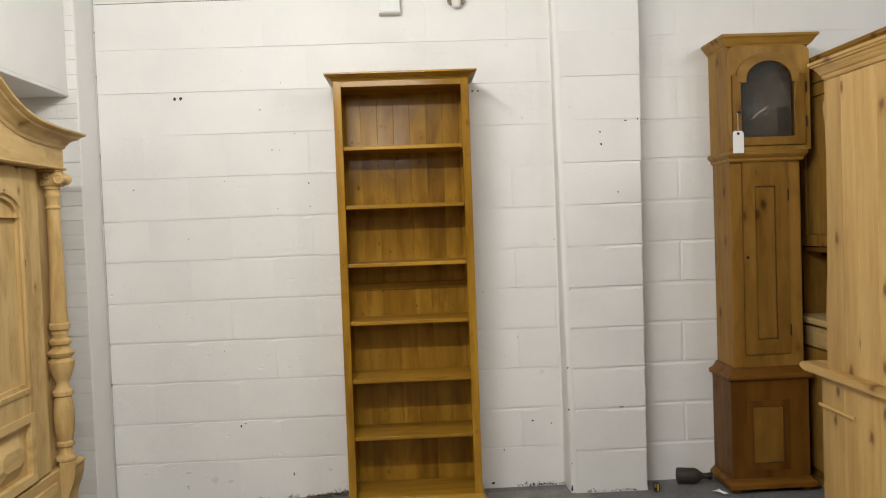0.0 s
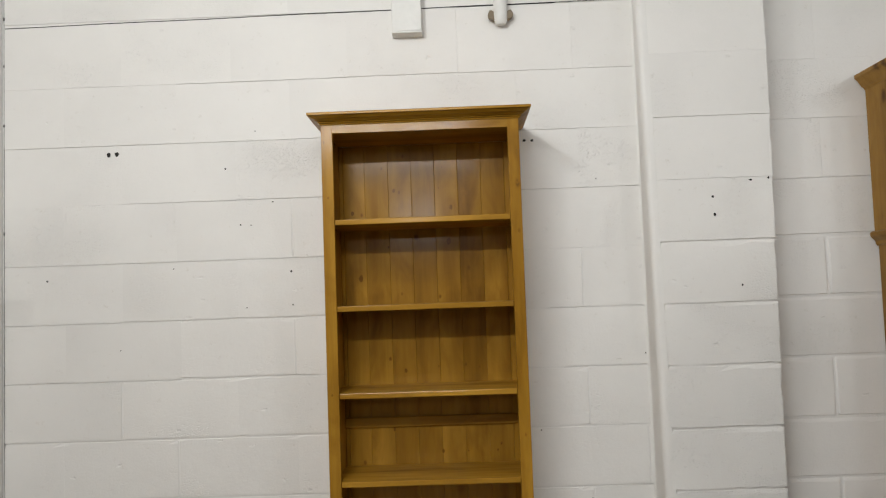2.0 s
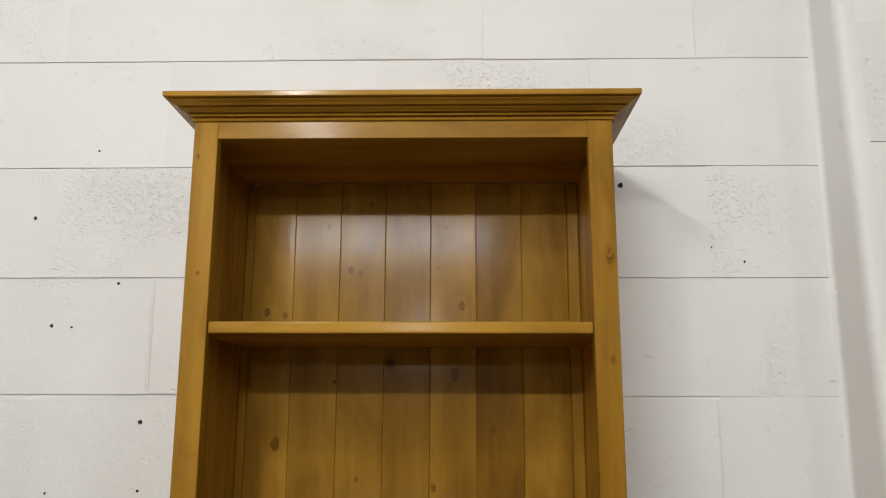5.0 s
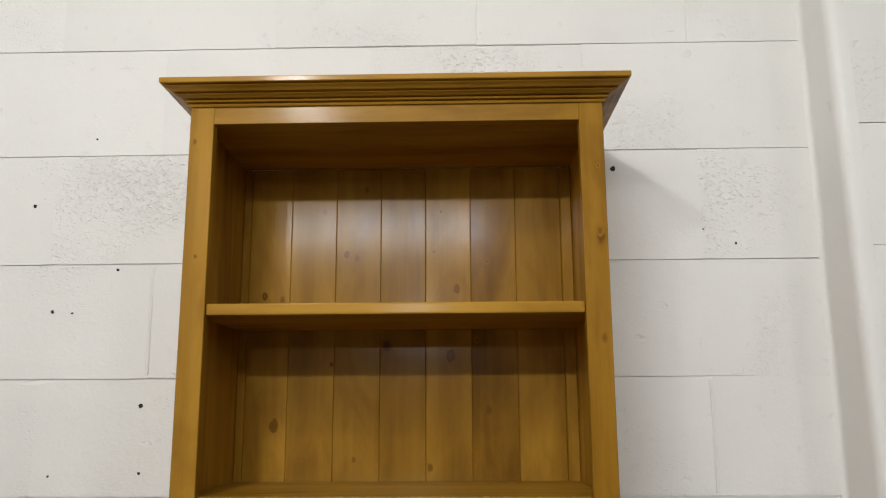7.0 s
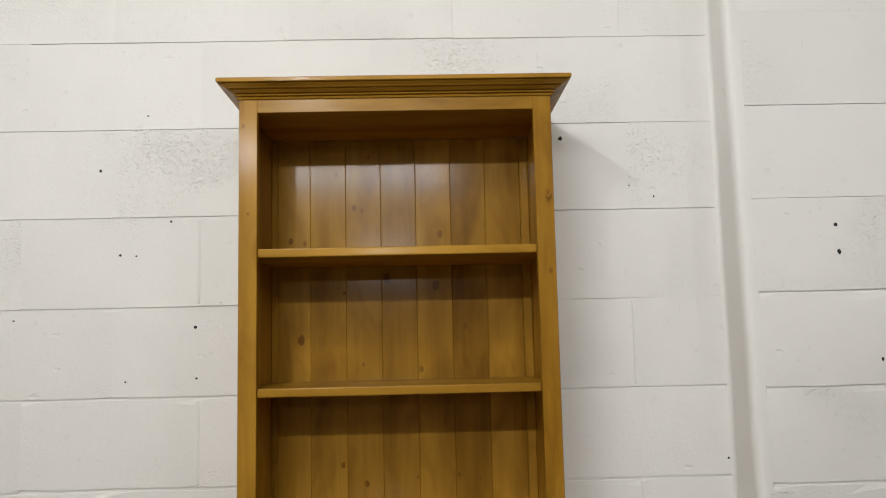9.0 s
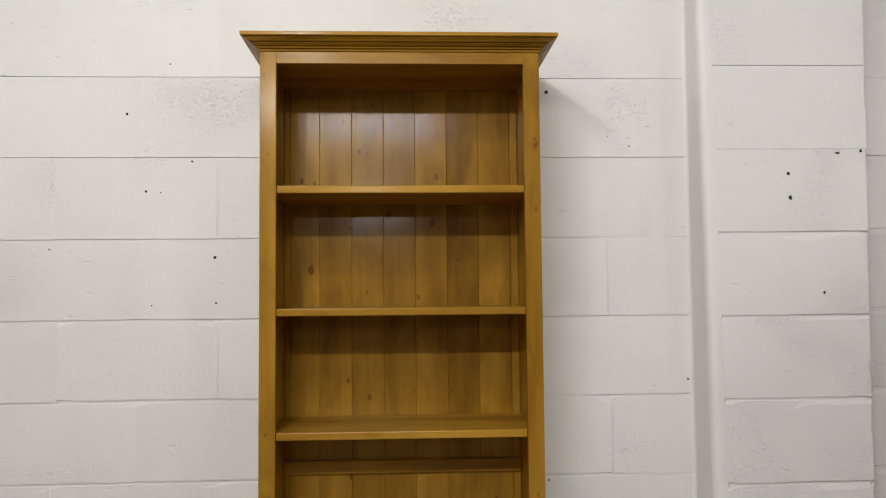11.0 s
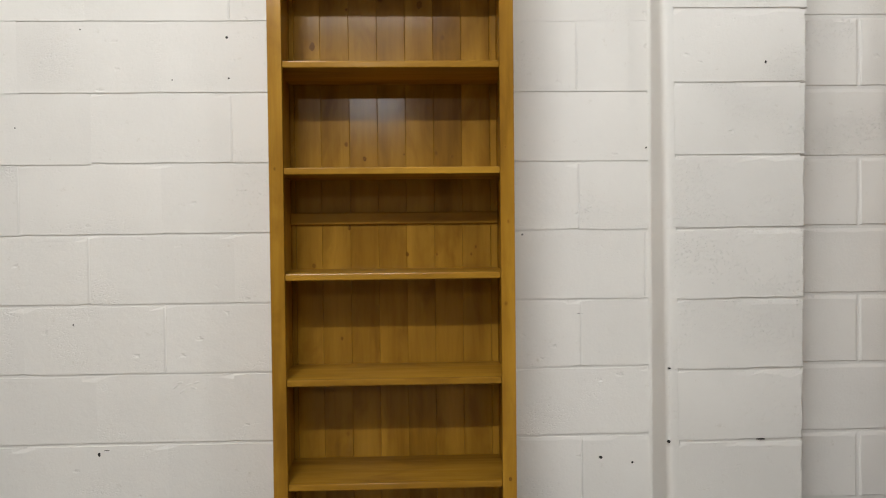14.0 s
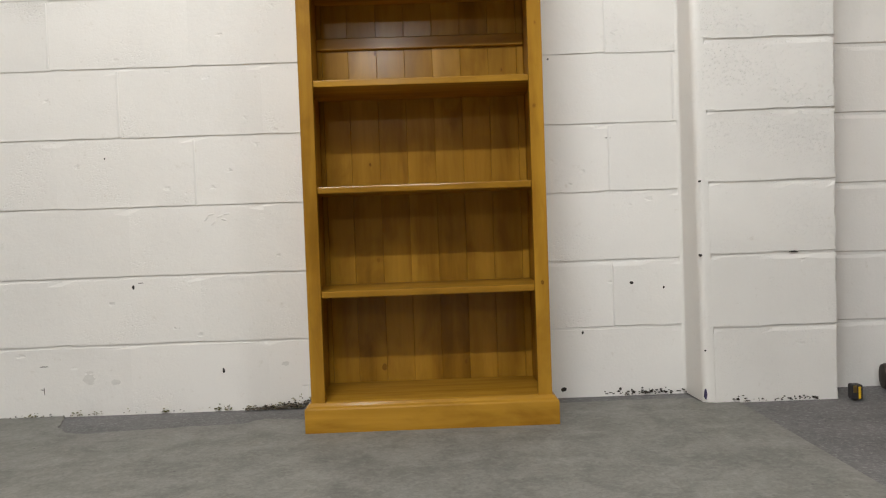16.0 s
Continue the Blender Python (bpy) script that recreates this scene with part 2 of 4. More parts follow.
SMEAR = plain("grey_smear", (0.73, 0.715, 0.685), 0.7, vary=0.12, scale=60)
MOSS = plain("olive_moss", (0.20, 0.19, 0.07), 0.95, vary=0.6, scale=200)
LICHEN = plain("green_damp_stain", (0.42, 0.39, 0.27), 0.95, vary=0.5, scale=90)
WHITE_PLASTIC = plain("white_plastic", (0.78, 0.775, 0.75), 0.4, vary=0.05)
TAN_PLASTIC = plain("tan_bracket", (0.22, 0.17, 0.11), 0.5)
IRON = plain("blackened_iron", (0.03, 0.028, 0.026), 0.5, 0.8)
SILVER = plain("silvered_brass", (0.36, 0.35, 0.27), 0.55, 0.6)
TARNISH = plain("tarnished_silver", (0.20, 0.21, 0.185), 0.5, 0.7, vary=0.5)
# black of the patches that imitate dark reflections on the clock glass
REFLECTION_BLACK = plain("reflection_black", (0.008, 0.006, 0.005), 0.8)
# dark dial colour, its blotches put in for reflections
DIAL = plain("dark_dial", (0.045, 0.037, 0.028), 0.7, 0.0, vary=0.75, scale=9)
CARD = plain("white_card", (0.8, 0.79, 0.76), 0.7, vary=0.04)
YELLOW_PLASTIC = plain("yellow_plastic", (0.75, 0.46, 0.02), 0.4)
BLACK_PLASTIC = plain("black_plastic", (0.025, 0.024, 0.026), 0.5)
BROWN_GLASS = plain("dusty_brown_glass", (0.036, 0.027, 0.019), 0.6)
# brown for strips that paint shade along the clock's door and panel edges
EDGE_SHADE = plain("edge_shade_brown", (0.10, 0.045, 0.011), 0.7, vary=0.4)
BRASS = plain("dull_brass", (0.36, 0.25, 0.09), 0.4, 1.0)
GLASS, _t, _s = nodes_of("clock_glass")
_s.inputs["Transmission Weight"].default_value = 1.0
_s.inputs["Roughness"].default_value = 0.02
_s.inputs["IOR"].default_value = 1.45


# ---- mesh helpers ----
def box(x0, x1, y0, y1, z0, z1, bevel=0.002, steps=1):
    bm = bmesh.new()
    bmesh.ops.create_cube(bm, size=1.0)
    bmesh.ops.scale(bm, verts=bm.verts, vec=(x1 - x0, y1 - y0, z1 - z0))
    bmesh.ops.translate(bm, verts=bm.verts, vec=((x0 + x1) / 2, (y0 + y1) / 2, (z0 + z1) / 2))
    if bevel:
        bmesh.ops.bevel(bm, geom=bm.edges[:], offset=bevel, segments=steps, profile=0.6, affect="EDGES", clamp_overlap=True)
    return bm


def join(*parts):
    bm = bmesh.new()
    for p in parts:
        me = bpy.data.meshes.new("joined")
        p.to_mesh(me)
        p.free()
        bm.from_mesh(me)
        bpy.data.meshes.remove(me)
    return bm


def turned(profile, x, y, sides=28):
    """A lathe-turned shape: profile of (radius, z), from the bottom up."""
    bm = bmesh.new()
    rings = [[bm.verts.new((x + r * math.cos(2 * math.pi * k / sides), y + r * math.sin(2 * math.pi * k / sides), z)) for k in range(sides)] for r, z in profile]
    for a, b in zip(rings, rings[1:]):
        for k in range(sides):
            bm.faces.new((a[k], a[(k + 1) % sides], b[(k + 1) % sides], b[k]))
    bm.faces.new(rings[0][::-1])
    bm.faces.new(rings[-1])
    return bm


def swept(profile, path, closed=True):
    """A moulding: profile of (out, z) carried along path, a list of functions from out to (x, y)."""
    bm = bmesh.new()
    rings = [[bm.verts.new((*p(o), z)) for o, z in profile] for p in path]
    n = len(profile)
    for a, b in zip(rings, rings[1:]):
        for k in range(n if closed else n - 1):
            bm.faces.new((a[k], b[k], b[(k + 1) % n], a[(k + 1) % n]))
    bm.faces.new(rings[0])
    bm.faces.new(rings[-1][::-1])
    bmesh.ops.recalc_face_normals(bm, faces=bm.faces[:])
    return bm


def crown(profile, x0, x1, front, back):
    """A moulding round a front and its two returns, mitred at the corners, for a thing that faces -y."""
    return swept(profile, [lambda o: (x0 - o, back), lambda o: (x0 - o, front - o), lambda o: (x1 + o, front - o), lambda o: (x1 + o, back)])


def outline(points, y0, y1, bevel=0.0):
    """A flat shape of (x, z) points, thickened from y0 to y1."""
    bm = bmesh.new()
    a = [bm.verts.new((x, y0, z)) for x, z in points]
    b = [bm.verts.new((x, y1, z)) for x, z in points]
    n = len(points)
    bm.faces.new(a)
    bm.faces.new(b[::-1])
    for k in range(n):
        bm.faces.new((a[k], b[k], b[(k + 1) % n], a[(k + 1) % n]))
    bmesh.ops.recalc_face_normals(bm, faces=bm.faces[:])
    if bevel:
        bmesh.ops.bevel(bm, geom=bm.edges[:], offset=bevel, segments=1, affect="EDGES", clamp_overlap=True)
    return bm


def ring(outer, inner, y0, y1):
    """A frame between two outlines of as many (x, z) points, thickened from y0 to y1."""
    bm = bmesh.new()
    loops = [[bm.verts.new((x, y, z)) for x, z in pts] for pts, y in ((outer, y0), (inner, y0), (inner, y1), (outer, y1))]
    n = len(outer)
    for a, b in zip(loops, loops[1:] + loops[:1]):
        for k in range(n):
            bm.faces.new((a[k], a[(k + 1) % n], b[(k + 1) % n], b[k]))
    bmesh.ops.recalc_face_normals(bm, faces=bm.faces[:])
    return bm


def part(name, bm, material, parent=None, label="", smooth=False):
    """One mesh object, under a thing or a part if one is given."""
    root = parent
    while root is not None and root.parent is not None:
        root = root.parent
    if root is not None:
        bmesh.ops.translate(bm, verts=bm.verts, vec=-root.location)
    me = bpy.data.meshes.new(name)
    bm.to_mesh(me)
    bm.free()
    me.materials.append(material)
    if smooth:
        me.polygons.foreach_set("use_smooth", [True] * len(me.polygons))
        me.set_sharp_from_angle(angle=radians(38))
    ob = new(name, me)
    ob.parent = parent
    if label:
        ob["label"] = label
    return ob


def thing(name, x, y, z, label, category, group="", kind=""):
    ob = new(name)
    ob.location = (x, y, z)
    ob.empty_display_size = 0.1
    return tagged(ob, label, category, group, kind)


def yturn(bm, a, origin):
    bmesh.ops.rotate(bm, verts=bm.verts, cent=origin, matrix=Matrix.Rotation(radians(a), 3, "Z"))
    return bm


# ---- the room ----
WALL, PIER, BRICK_FACE = 4.540, 4.381, 4.300
COURSES = (-0.015, 0.223, 0.443, 0.668, 0.892, 1.117, 1.342, 1.568, 1.797, 2.030, 2.263, 2.500, 2.764, 2.975, 3.205, 3.43, 3.6)
PIER_COURSES = (-0.015, 0.229, 0.456, 0.679, 0.899, 1.118, 1.343, 1.568, 1.796, 2.026, 2.258, 2.498, 2.728, 2.975, 3.205, 3.43, 3.6)
RECESS_COURSES = (-0.015, 0.215, 0.440, 0.668, 0.898, 1.121, 1.351, 1.581, 1.812, 2.036, 2.268, 2.502, 2.777, 2.975, 3.205, 3.43, 3.6)
CEILING = 3.6
X_LEFT, X_RIGHT, Y_NEAR = -2.45, 7.4, -9.0


def flat_prism(points, z0, z1, upper=None):
    bm = bmesh.new()
    a = [bm.verts.new((x, y, z0)) for x, y in points]
    b = [bm.verts.new((x, y, z1)) for x, y in upper or points]
    bm.faces.new(a[::-1])
    bm.faces.new(b)
    n = len(points)
    for k in range(n):
        bm.faces.new((a[k], a[(k + 1) % n], b[(k + 1) % n], b[k]))
    return bm


def rough_edge(points, step, wobble, rng):
    """Points with more points between, moved a little, for a worn or torn edge."""
    out = []
    for (xa, ya), (xb, yb) in zip(points, points[1:] + points[:1]):
        n = max(1, int(math.hypot(xb - xa, yb - ya) / step))
        if n > 40:
            n = 1
        for k in range(n):
            f = k / n
            j = wobble if 0 < k else 0
            out.append((xa + (xb - xa) * f + rng.uniform(-j, j), ya + (yb - ya) * f + rng.uniform(-j, j)))
    return out


rng = random.Random(4)
floor = tagged(part("floor", box(X_LEFT - 0.2, X_RIGHT + 0.2, Y_NEAR - 0.2, 4.8, -0.2, -0.004, 0), FLOOR_BARE),
               "dark grey worn concrete floor with pale specks", "floor", kind="structure")
sheet_edge = [(X_LEFT, Y_NEAR), (0.953, Y_NEAR), (0.953, 4.379), (0.846, 4.379), (0.83, 4.452), (0.60, 4.462), (0.40, 4.452), (0.372, 4.36), (0.30, 4.30),
              (-0.30, 4.30), (-0.37, 4.36), (-0.52, 4.395), (-0.575, 4.345), (-0.80, 4.325), (-1.03, 4.292), (-1.10, 4.318), (-1.16, 4.40), (-1.20, 4.538), (-1.66, 4.538), (X_LEFT, 4.538)]
tagged(part("floor_covering", flat_prism(rough_edge(sheet_edge, 0.016, 0.005, rng), -0.006, 0.0), FLOOR_PAINT),
       "light grey painted floor surface with a straight worn edge", "floor", kind="structure")
tagged(part("ceiling", box(X_LEFT - 0.2, X_RIGHT + 0.2, Y_NEAR - 0.2, 4.8, CEILING, CEILING + 0.15, 0), GREY_CEILING),
       "unseen pale grey ceiling, toned to set the bounced light", "ceiling", kind="structure")
# hidden wall, white so that it reflects light from the left
tagged(part("wall_west", box(X_LEFT - 0.2, X_LEFT, Y_NEAR, 4.8, 0, CEILING, 0), PLASTER), "unseen side wall, made white to bounce light", "wall", kind="structure")
tagged(part("wall_east", box(X_RIGHT, X_RIGHT + 0.2, Y_NEAR, 4.8, 0, CEILING, 0), BOUNCE_CUT), "unseen side wall, coloured dark to cut bounced light", "wall", kind="structure")
tagged(part("wall_south", box(X_LEFT, X_RIGHT, Y_NEAR - 0.2, Y_NEAR, 0, CEILING, 0), BOUNCE_CUT), "unseen end wall, coloured dark to cut bounced light", "wall", kind="structure")
wall_north = tagged(part("wall_north", box(X_LEFT, X_RIGHT, WALL + 0.0054, 4.8, 0, CEILING, 0), MORTAR),
                    "white painted concrete block wall with recessed joints", "wall", kind="structure")


def pier_edge(z):
    """The pier's near arris, by height, sloped a little to fit the camera's view."""
    return 0.843 - 0.011 * z


def pier_plan(z):
    e = pier_edge(z)
    return [(0.828, WALL + 0.007), (0.828, WALL - 0.0003), (0.833, WALL - 0.0018), (0.8365, WALL - 0.005), (0.838, WALL - 0.010), (0.838, WALL - 0.016), (e + 0.001, PIER + 0.022), (e + 0.0015, PIER + 0.016),
            (e + 0.004, PIER + 0.009), (e + 0.009, PIER + 0.0035), (e + 0.016, PIER + 0.0006), (e + 0.023, PIER - 0.0004), (e + 0.037, PIER - 0.0004), (e + 0.043, PIER + 0.006), (1.262, PIER + 0.007), (1.262, PIER + 0.016), (1.268, PIER + 0.024), (1.268, WALL + 0.007)]


pier = tagged(part("wall_pier", flat_prism(pier_plan(0), 0, CEILING, pier_plan(CEILING)), MORTAR, smooth=True),
              "white painted concrete block pier with chipped corner", "wall", kind="structure")
brick_pier = tagged(part("wall_brick_pier", box(X_LEFT, -1.664, BRICK_FACE + 0.006, WALL + 0.007, 0, CEILING, 0.004), MORTAR),
                    "white painted brick pier with smooth rendered return", "wall", kind="structure")

BLOCK_MESHES = {}


def block_mesh(name, w, h, depth, variant, material, edge, chip, sides):
    """A masonry unit round its own centre: face towards -y, soft uneven arrises."""
    key = (name, round(w, 3), round(h, 3), variant, edge, sides)
    if key in BLOCK_MESHES:
        return BLOCK_MESHES[key]
    r = random.Random(int(w * 1000) * 31 + int(h * 1000) * 7 + variant)
    along = max(2, min(10, int(w / 0.045)))
    corners = [(-w / 2, -h / 2), (w / 2, -h / 2), (w / 2, h / 2), (-w / 2, h / 2)]
    rim = []
    for k, n in enumerate((along, 11, along, 2) if chip > 0.005 else (along, 2, along, 2)):
        (xa, za), (xb, zb) = corners[k], corners[(k + 1) % 4]
        rim += [(xa + (xb - xa) * i / n, za + (zb - za) * i / n) for i in range(n)]
    bm = bmesh.new()
    outer, inner = [], []
    wave = 0.35 * edge
    for x, z in rim:
        if chip > 0.005 and x > w / 2 - 1e-6 and abs(z) < h / 2 - 1e-6 and r.random() < 0.75:
            outer.append((x - 0.013 * r.random() ** 2, z))
        else:
            outer.append((x, z - math.copysign(wave * r.random(), z) if abs(abs(x) - w / 2) > 1e-6 else z))
        k = edge * r.uniform(0.7, 1.5) + (chip * r.random() if r.random() < 0.3 else 0)
        kx = k * (sides[0] if x < 0 else sides[1])
        inner.append((x - math.copysign(kx, x) if abs(abs(x) - w / 2) < 1e-6 else x, z - math.copysign(k * (2.1 if z > 0 else 0.5), z) if abs(abs(z) - h / 2) < 1e-6 else z))
    vb = [bm.verts.new((x, depth, z)) for x, z in outer]
    vo = [bm.verts.new((x, edge * (0.9 if abs(abs(z) - h / 2) < 1e-6 else 0.9 * (sides[0] if x < 0 else sides[1])), z)) for x, z in outer]
    vi = [bm.verts.new((x, r.uniform(-0.0002, 0.0002), z)) for x, z in inner]
    n = len(rim)
    for a, b in ((vb, vo), (vo, vi)):
        for k in range(n):
            bm.faces.new((a[k], a[(k + 1) % n], b[(k + 1) % n], b[k]))
    bm.faces.new(vi)
    bmesh.ops.recalc_face_normals(bm, faces=bm.faces[:])
    me = bpy.data.meshes.new(name)
    bm.to_mesh(me)
    bm.free()
    me.materials.append(material)
    BLOCK_MESHES[key] = me
    return me


def lay(name, parent, x0, x1, face, z0, z1, cuts, material, gap, edge, chip, depth, r, tilt=0.12, faint=False, shown=(), soft_left=False):
    """One course, from x0 to x1, cut at the given joints."""
    xs = [x0] + [c for c in cuts if x0 + 0.04 < c < x1 - 0.04] + [x1]
    for a, b in zip(xs, xs[1:]):
        bed = edge * (r.choice((0.4, 0.7, 1.0) if z0 > 1.5 else (1.0, 1.3, 1.7)) if faint else 1.0)
        sides = tuple((0.6 if any(abs(e - c) < 0.03 for c in shown) else 0.03) if faint else 0.9 for e in (a, b))
        if soft_left:
            sides = (0.05, 0.9)
        me = block_mesh(name, b - a - (-0.0006 if faint else gap), z1 - z0 - gap * (0.7 if faint and z0 > 1.5 else 1.4 if faint else 1.0), depth, r.randrange(3), material, bed, chip, sides)
        ob = new(name, me)
        ob.location = ((a + b) / 2, face + r.uniform(-0.0008, 0.0012) * (0.12 if faint else 1.0), (z0 + z1) / 2 + r.uniform(-0.001, 0.001))
        ob.rotation_euler = (radians(r.uniform(-tilt, tilt)), radians(r.uniform(-tilt, tilt)), radians(r.uniform(-tilt, tilt)) * 0.5)
        ob.parent = parent


# ---- the bookcase ----
FRONT, SIDE, OPEN = 4.207, 0.3465, 0.3065
SHELVES = (1.905, 1.603, 1.303, 1.003, 0.701, 0.402)


def bookcase():
    b = thing("bookcase", 0, 4.36, 0, "tall narrow honey pine bookcase with six open shelves and moulded cornice", "bookcase")
    back = 4.526
    for s in (-1, 1):
        xs = sorted((s * 0.329, s * SIDE))
        part("side_panel", box(xs[0], xs[1], FRONT + 0.022, back, 0.0, 2.24, 0.0015), HONEY["z"], b)
        xs = sorted((s * OPEN, s * SIDE))
        part("stile", box(xs[0], xs[1], FRONT, FRONT + 0.0215, 0.0, 2.24, 0.0010, 1), HONEY["z"], b)
    part("top_rail", box(-OPEN + 0.0001, OPEN - 0.0001, FRONT + 0.0003, FRONT + 0.0215, 2.2085, 2.24, 0.0006), HONEY["x"], b)
    part("top_panel", box(-0.329, 0.329, FRONT + 0.022, 4.4965, 2.2145, 2.232, 0), HONEY["x"], b)
    z = 2.238
    profile = [(-0.012, z), (0.004, z), (0.0055, z + 0.0025), (0.004, z + 0.0045), (0.0015, z + 0.0050), (0.0015, z + 0.0062), (0.0090, z + 0.0066), (0.0105, z + 0.0085), (0.0085, z + 0.0100), (0.0050, z + 0.0104), (0.0050, z + 0.0118),
               (0.0130, z + 0.0122), (0.0165, z + 0.0140), (0.0215, z + 0.0156), (0.0225, z + 0.0164), (0.0155, z + 0.0176), (0.0155, z + 0.0192), (0.0250, z + 0.0196), (0.0300, z + 0.0226), (0.0365, z + 0.0252), (0.0375, z + 0.0260),
               (0.0300, z + 0.0270), (0.0300, z + 0.0284), (0.0405, z + 0.0288), (0.0420, z + 0.0300), (0.0420, z + 0.0372), (0.0405, z + 0.0385), (-0.012, z + 0.0385)]
    part("cornice", crown(profile, -SIDE, SIDE, FRONT, back), HONEY["x"], b, "stepped and coved cornice")
    part("dust_top", box(-SIDE + 0.012, SIDE - 0.012, FRONT + 0.0125, back, 2.262, 2.274, 0), HONEY["x"], b)
    for top in SHELVES:
        part("shelf", box(-0.3275, 0.3275, FRONT + 0.0225, 4.492, top - 0.0185, top - 0.0005, 0.002, 2), HONEY["x"], b)
        part("shelf_lipping", box(-OPEN + 0.0005, OPEN - 0.0005, FRONT + 0.006, FRONT + 0.022, top - 0.019, top, 0.003, 2), HONEY["x"], b)
    part("bottom_shelf", box(-0.3275, 0.3275, FRONT + 0.0225, 4.492, 0.065, 0.084, 0.001), HONEY["x"], b)
    part("bottom_rail", box(-OPEN + 0.0005, OPEN - 0.0005, FRONT + 0.002, FRONT + 0.022, 0.0, 0.0845, 0.002), HONEY["x"], b)
    plinth = [(-0.004, 0.0), (0.0175, 0.0), (0.0175, 0.066), (0.0155, 0.0705), (0.009, 0.0745), (0.003, 0.0825), (-0.004, 0.0835)]
    part("plinth", crown(plinth, -SIDE, SIDE, FRONT, back), HONEY["x"], b, "plain skirting plinth with rounded top edge")
    # tongue-and-groove back
    cuts = [-0.3125, -0.2305, -0.1405, -0.0515, 0.0375, 0.1265, 0.2155, 0.3055]
    lean = random.Random(17)
    for a, c in zip(cuts, cuts[1:]):
        for z0, z1 in ((0.07, 1.150), (1.176, 2.214)):
            board = box(a + 0.0002, c - 0.0002, 4.497, 4.511, z0, z1, 0.0011)
            part("board", yturn(board, lean.uniform(-0.7, 0.7), ((a + c) / 2, 4.504, 0)), HONEY["z"], b)
    part("batten", box(-0.3285, -0.3130, 4.4945, 4.5115, 0.07, 2.214, 0.002), HONEY["z"], b)
    part("batten", box(0.3058, 0.3285, 4.4945, 4.5115, 0.07, 2.214, 0.002), HONEY["z"], b)
    part("back_rail", box(-0.3285, 0.3285, 4.483, 4.496, 1.143, 1.181, 0.003), HONEY["x"], b, "cross rail over the joint of the back boards")
    # knots that stand out in the wood
    k = random.Random(5)
    stile_knots = ((0.335, 2.128, 3), (0.334, 2.018, 6), (0.333, 1.845, 5), (0.321, 1.357, 4), (0.328, 1.146, 5), (0.319, 0.912, 5), (0.328, 0.407, 4), (-0.337, 2.178, 3), (-0.326, 1.982, 4), (-0.33, 1.30, 3))
    board_knots = ((-0.099, 2.031, 4), (0.098, 1.967, 6), (0.159, 2.021, 4), (0.068, 2.123, 4), (0.054, 2.042, 3), (-0.255, 1.705, 8), (0.085, 1.837, 8), (0.046, 1.627, 5), (-0.099, 1.642, 4), (0.158, 1.733, 6), (-0.151, 1.397, 5),
                   (-0.093, 1.351, 5), (0.134, 1.368, 5), (0.184, 1.357, 5), (0.032, 1.364, 4), (0.133, 1.045, 5), (0.243, 1.045, 4), (-0.150, 0.129, 7), (0.114, 0.137, 9), (-0.157, 0.474, 5), (-0.172, 0.780, 4), (0.120, 0.755, 6), (-0.164, 2.125, 4),
                   (-0.143, 1.133, 5), (0.258, 1.068, 5), (0.038, 1.047, 5), (-0.258, 1.013, 5), (-0.119, 2.038, 5), (-0.28, 1.955, 5), (-0.245, 1.948, 5), (-0.145, 1.821, 5), (0.137, 1.867, 5), (-0.081, 2.17, 5))
    for spots, face in ((stile_knots, FRONT), (board_knots, 4.497)):
        for x, z, size in spots:
            for m, depth, stuff, label in ((size * 0.00115, 0.0002, HALO, "brown grain round a knot"), (size * 0.00062, 0.0004, KNOT, "dark pine knot")):
                pts = [(x + m * math.cos(a) * k.uniform(0.75, 1.1), z + 1.4 * m * math.sin(a) * k.uniform(0.8, 1.2)) for a in (2 * math.pi * i / 13 for i in range(13))]
                part("knot", outline(pts, face - depth, face + 0.001), stuff, b, label)
    part("back_panel", box(-0.3285, 0.3285, 4.512, 4.522, 0.07, 2.214, 0), HONEY["z"], b)
    return b


bookcase()


# ---- the longcase clock ----
def arch_points(x0, x1, z0, spring, rise, n=18):
    c, half = (x0 + x1) / 2, (x1 - x0) / 2
    pts = [(x0, z0)]
    pts += [(c - half * math.cos(math.pi * k / n), spring + rise * math.sin(math.pi * k / n)) for k in range(n + 1)]
    return pts + [(x1, z0)]


def box_points(x0, x1, z0, z1, spring, n=18):
    """The rectangle round an arch, with as many points as the arch has."""
    c = (x0 + x1) / 2
    pts = [(x0, z0), (x0, spring)]
    for k in range(1, n):
        a = math.pi * k / n
        u, v = -math.cos(a), math.sin(a)
        f = 1 / max(abs(u), abs(v))
        pts.append((c + (x1 - x0) / 2 * u * f, spring + (z1 - spring) * v * f))
    return pts + [(x1, spring), (x1, z0)]


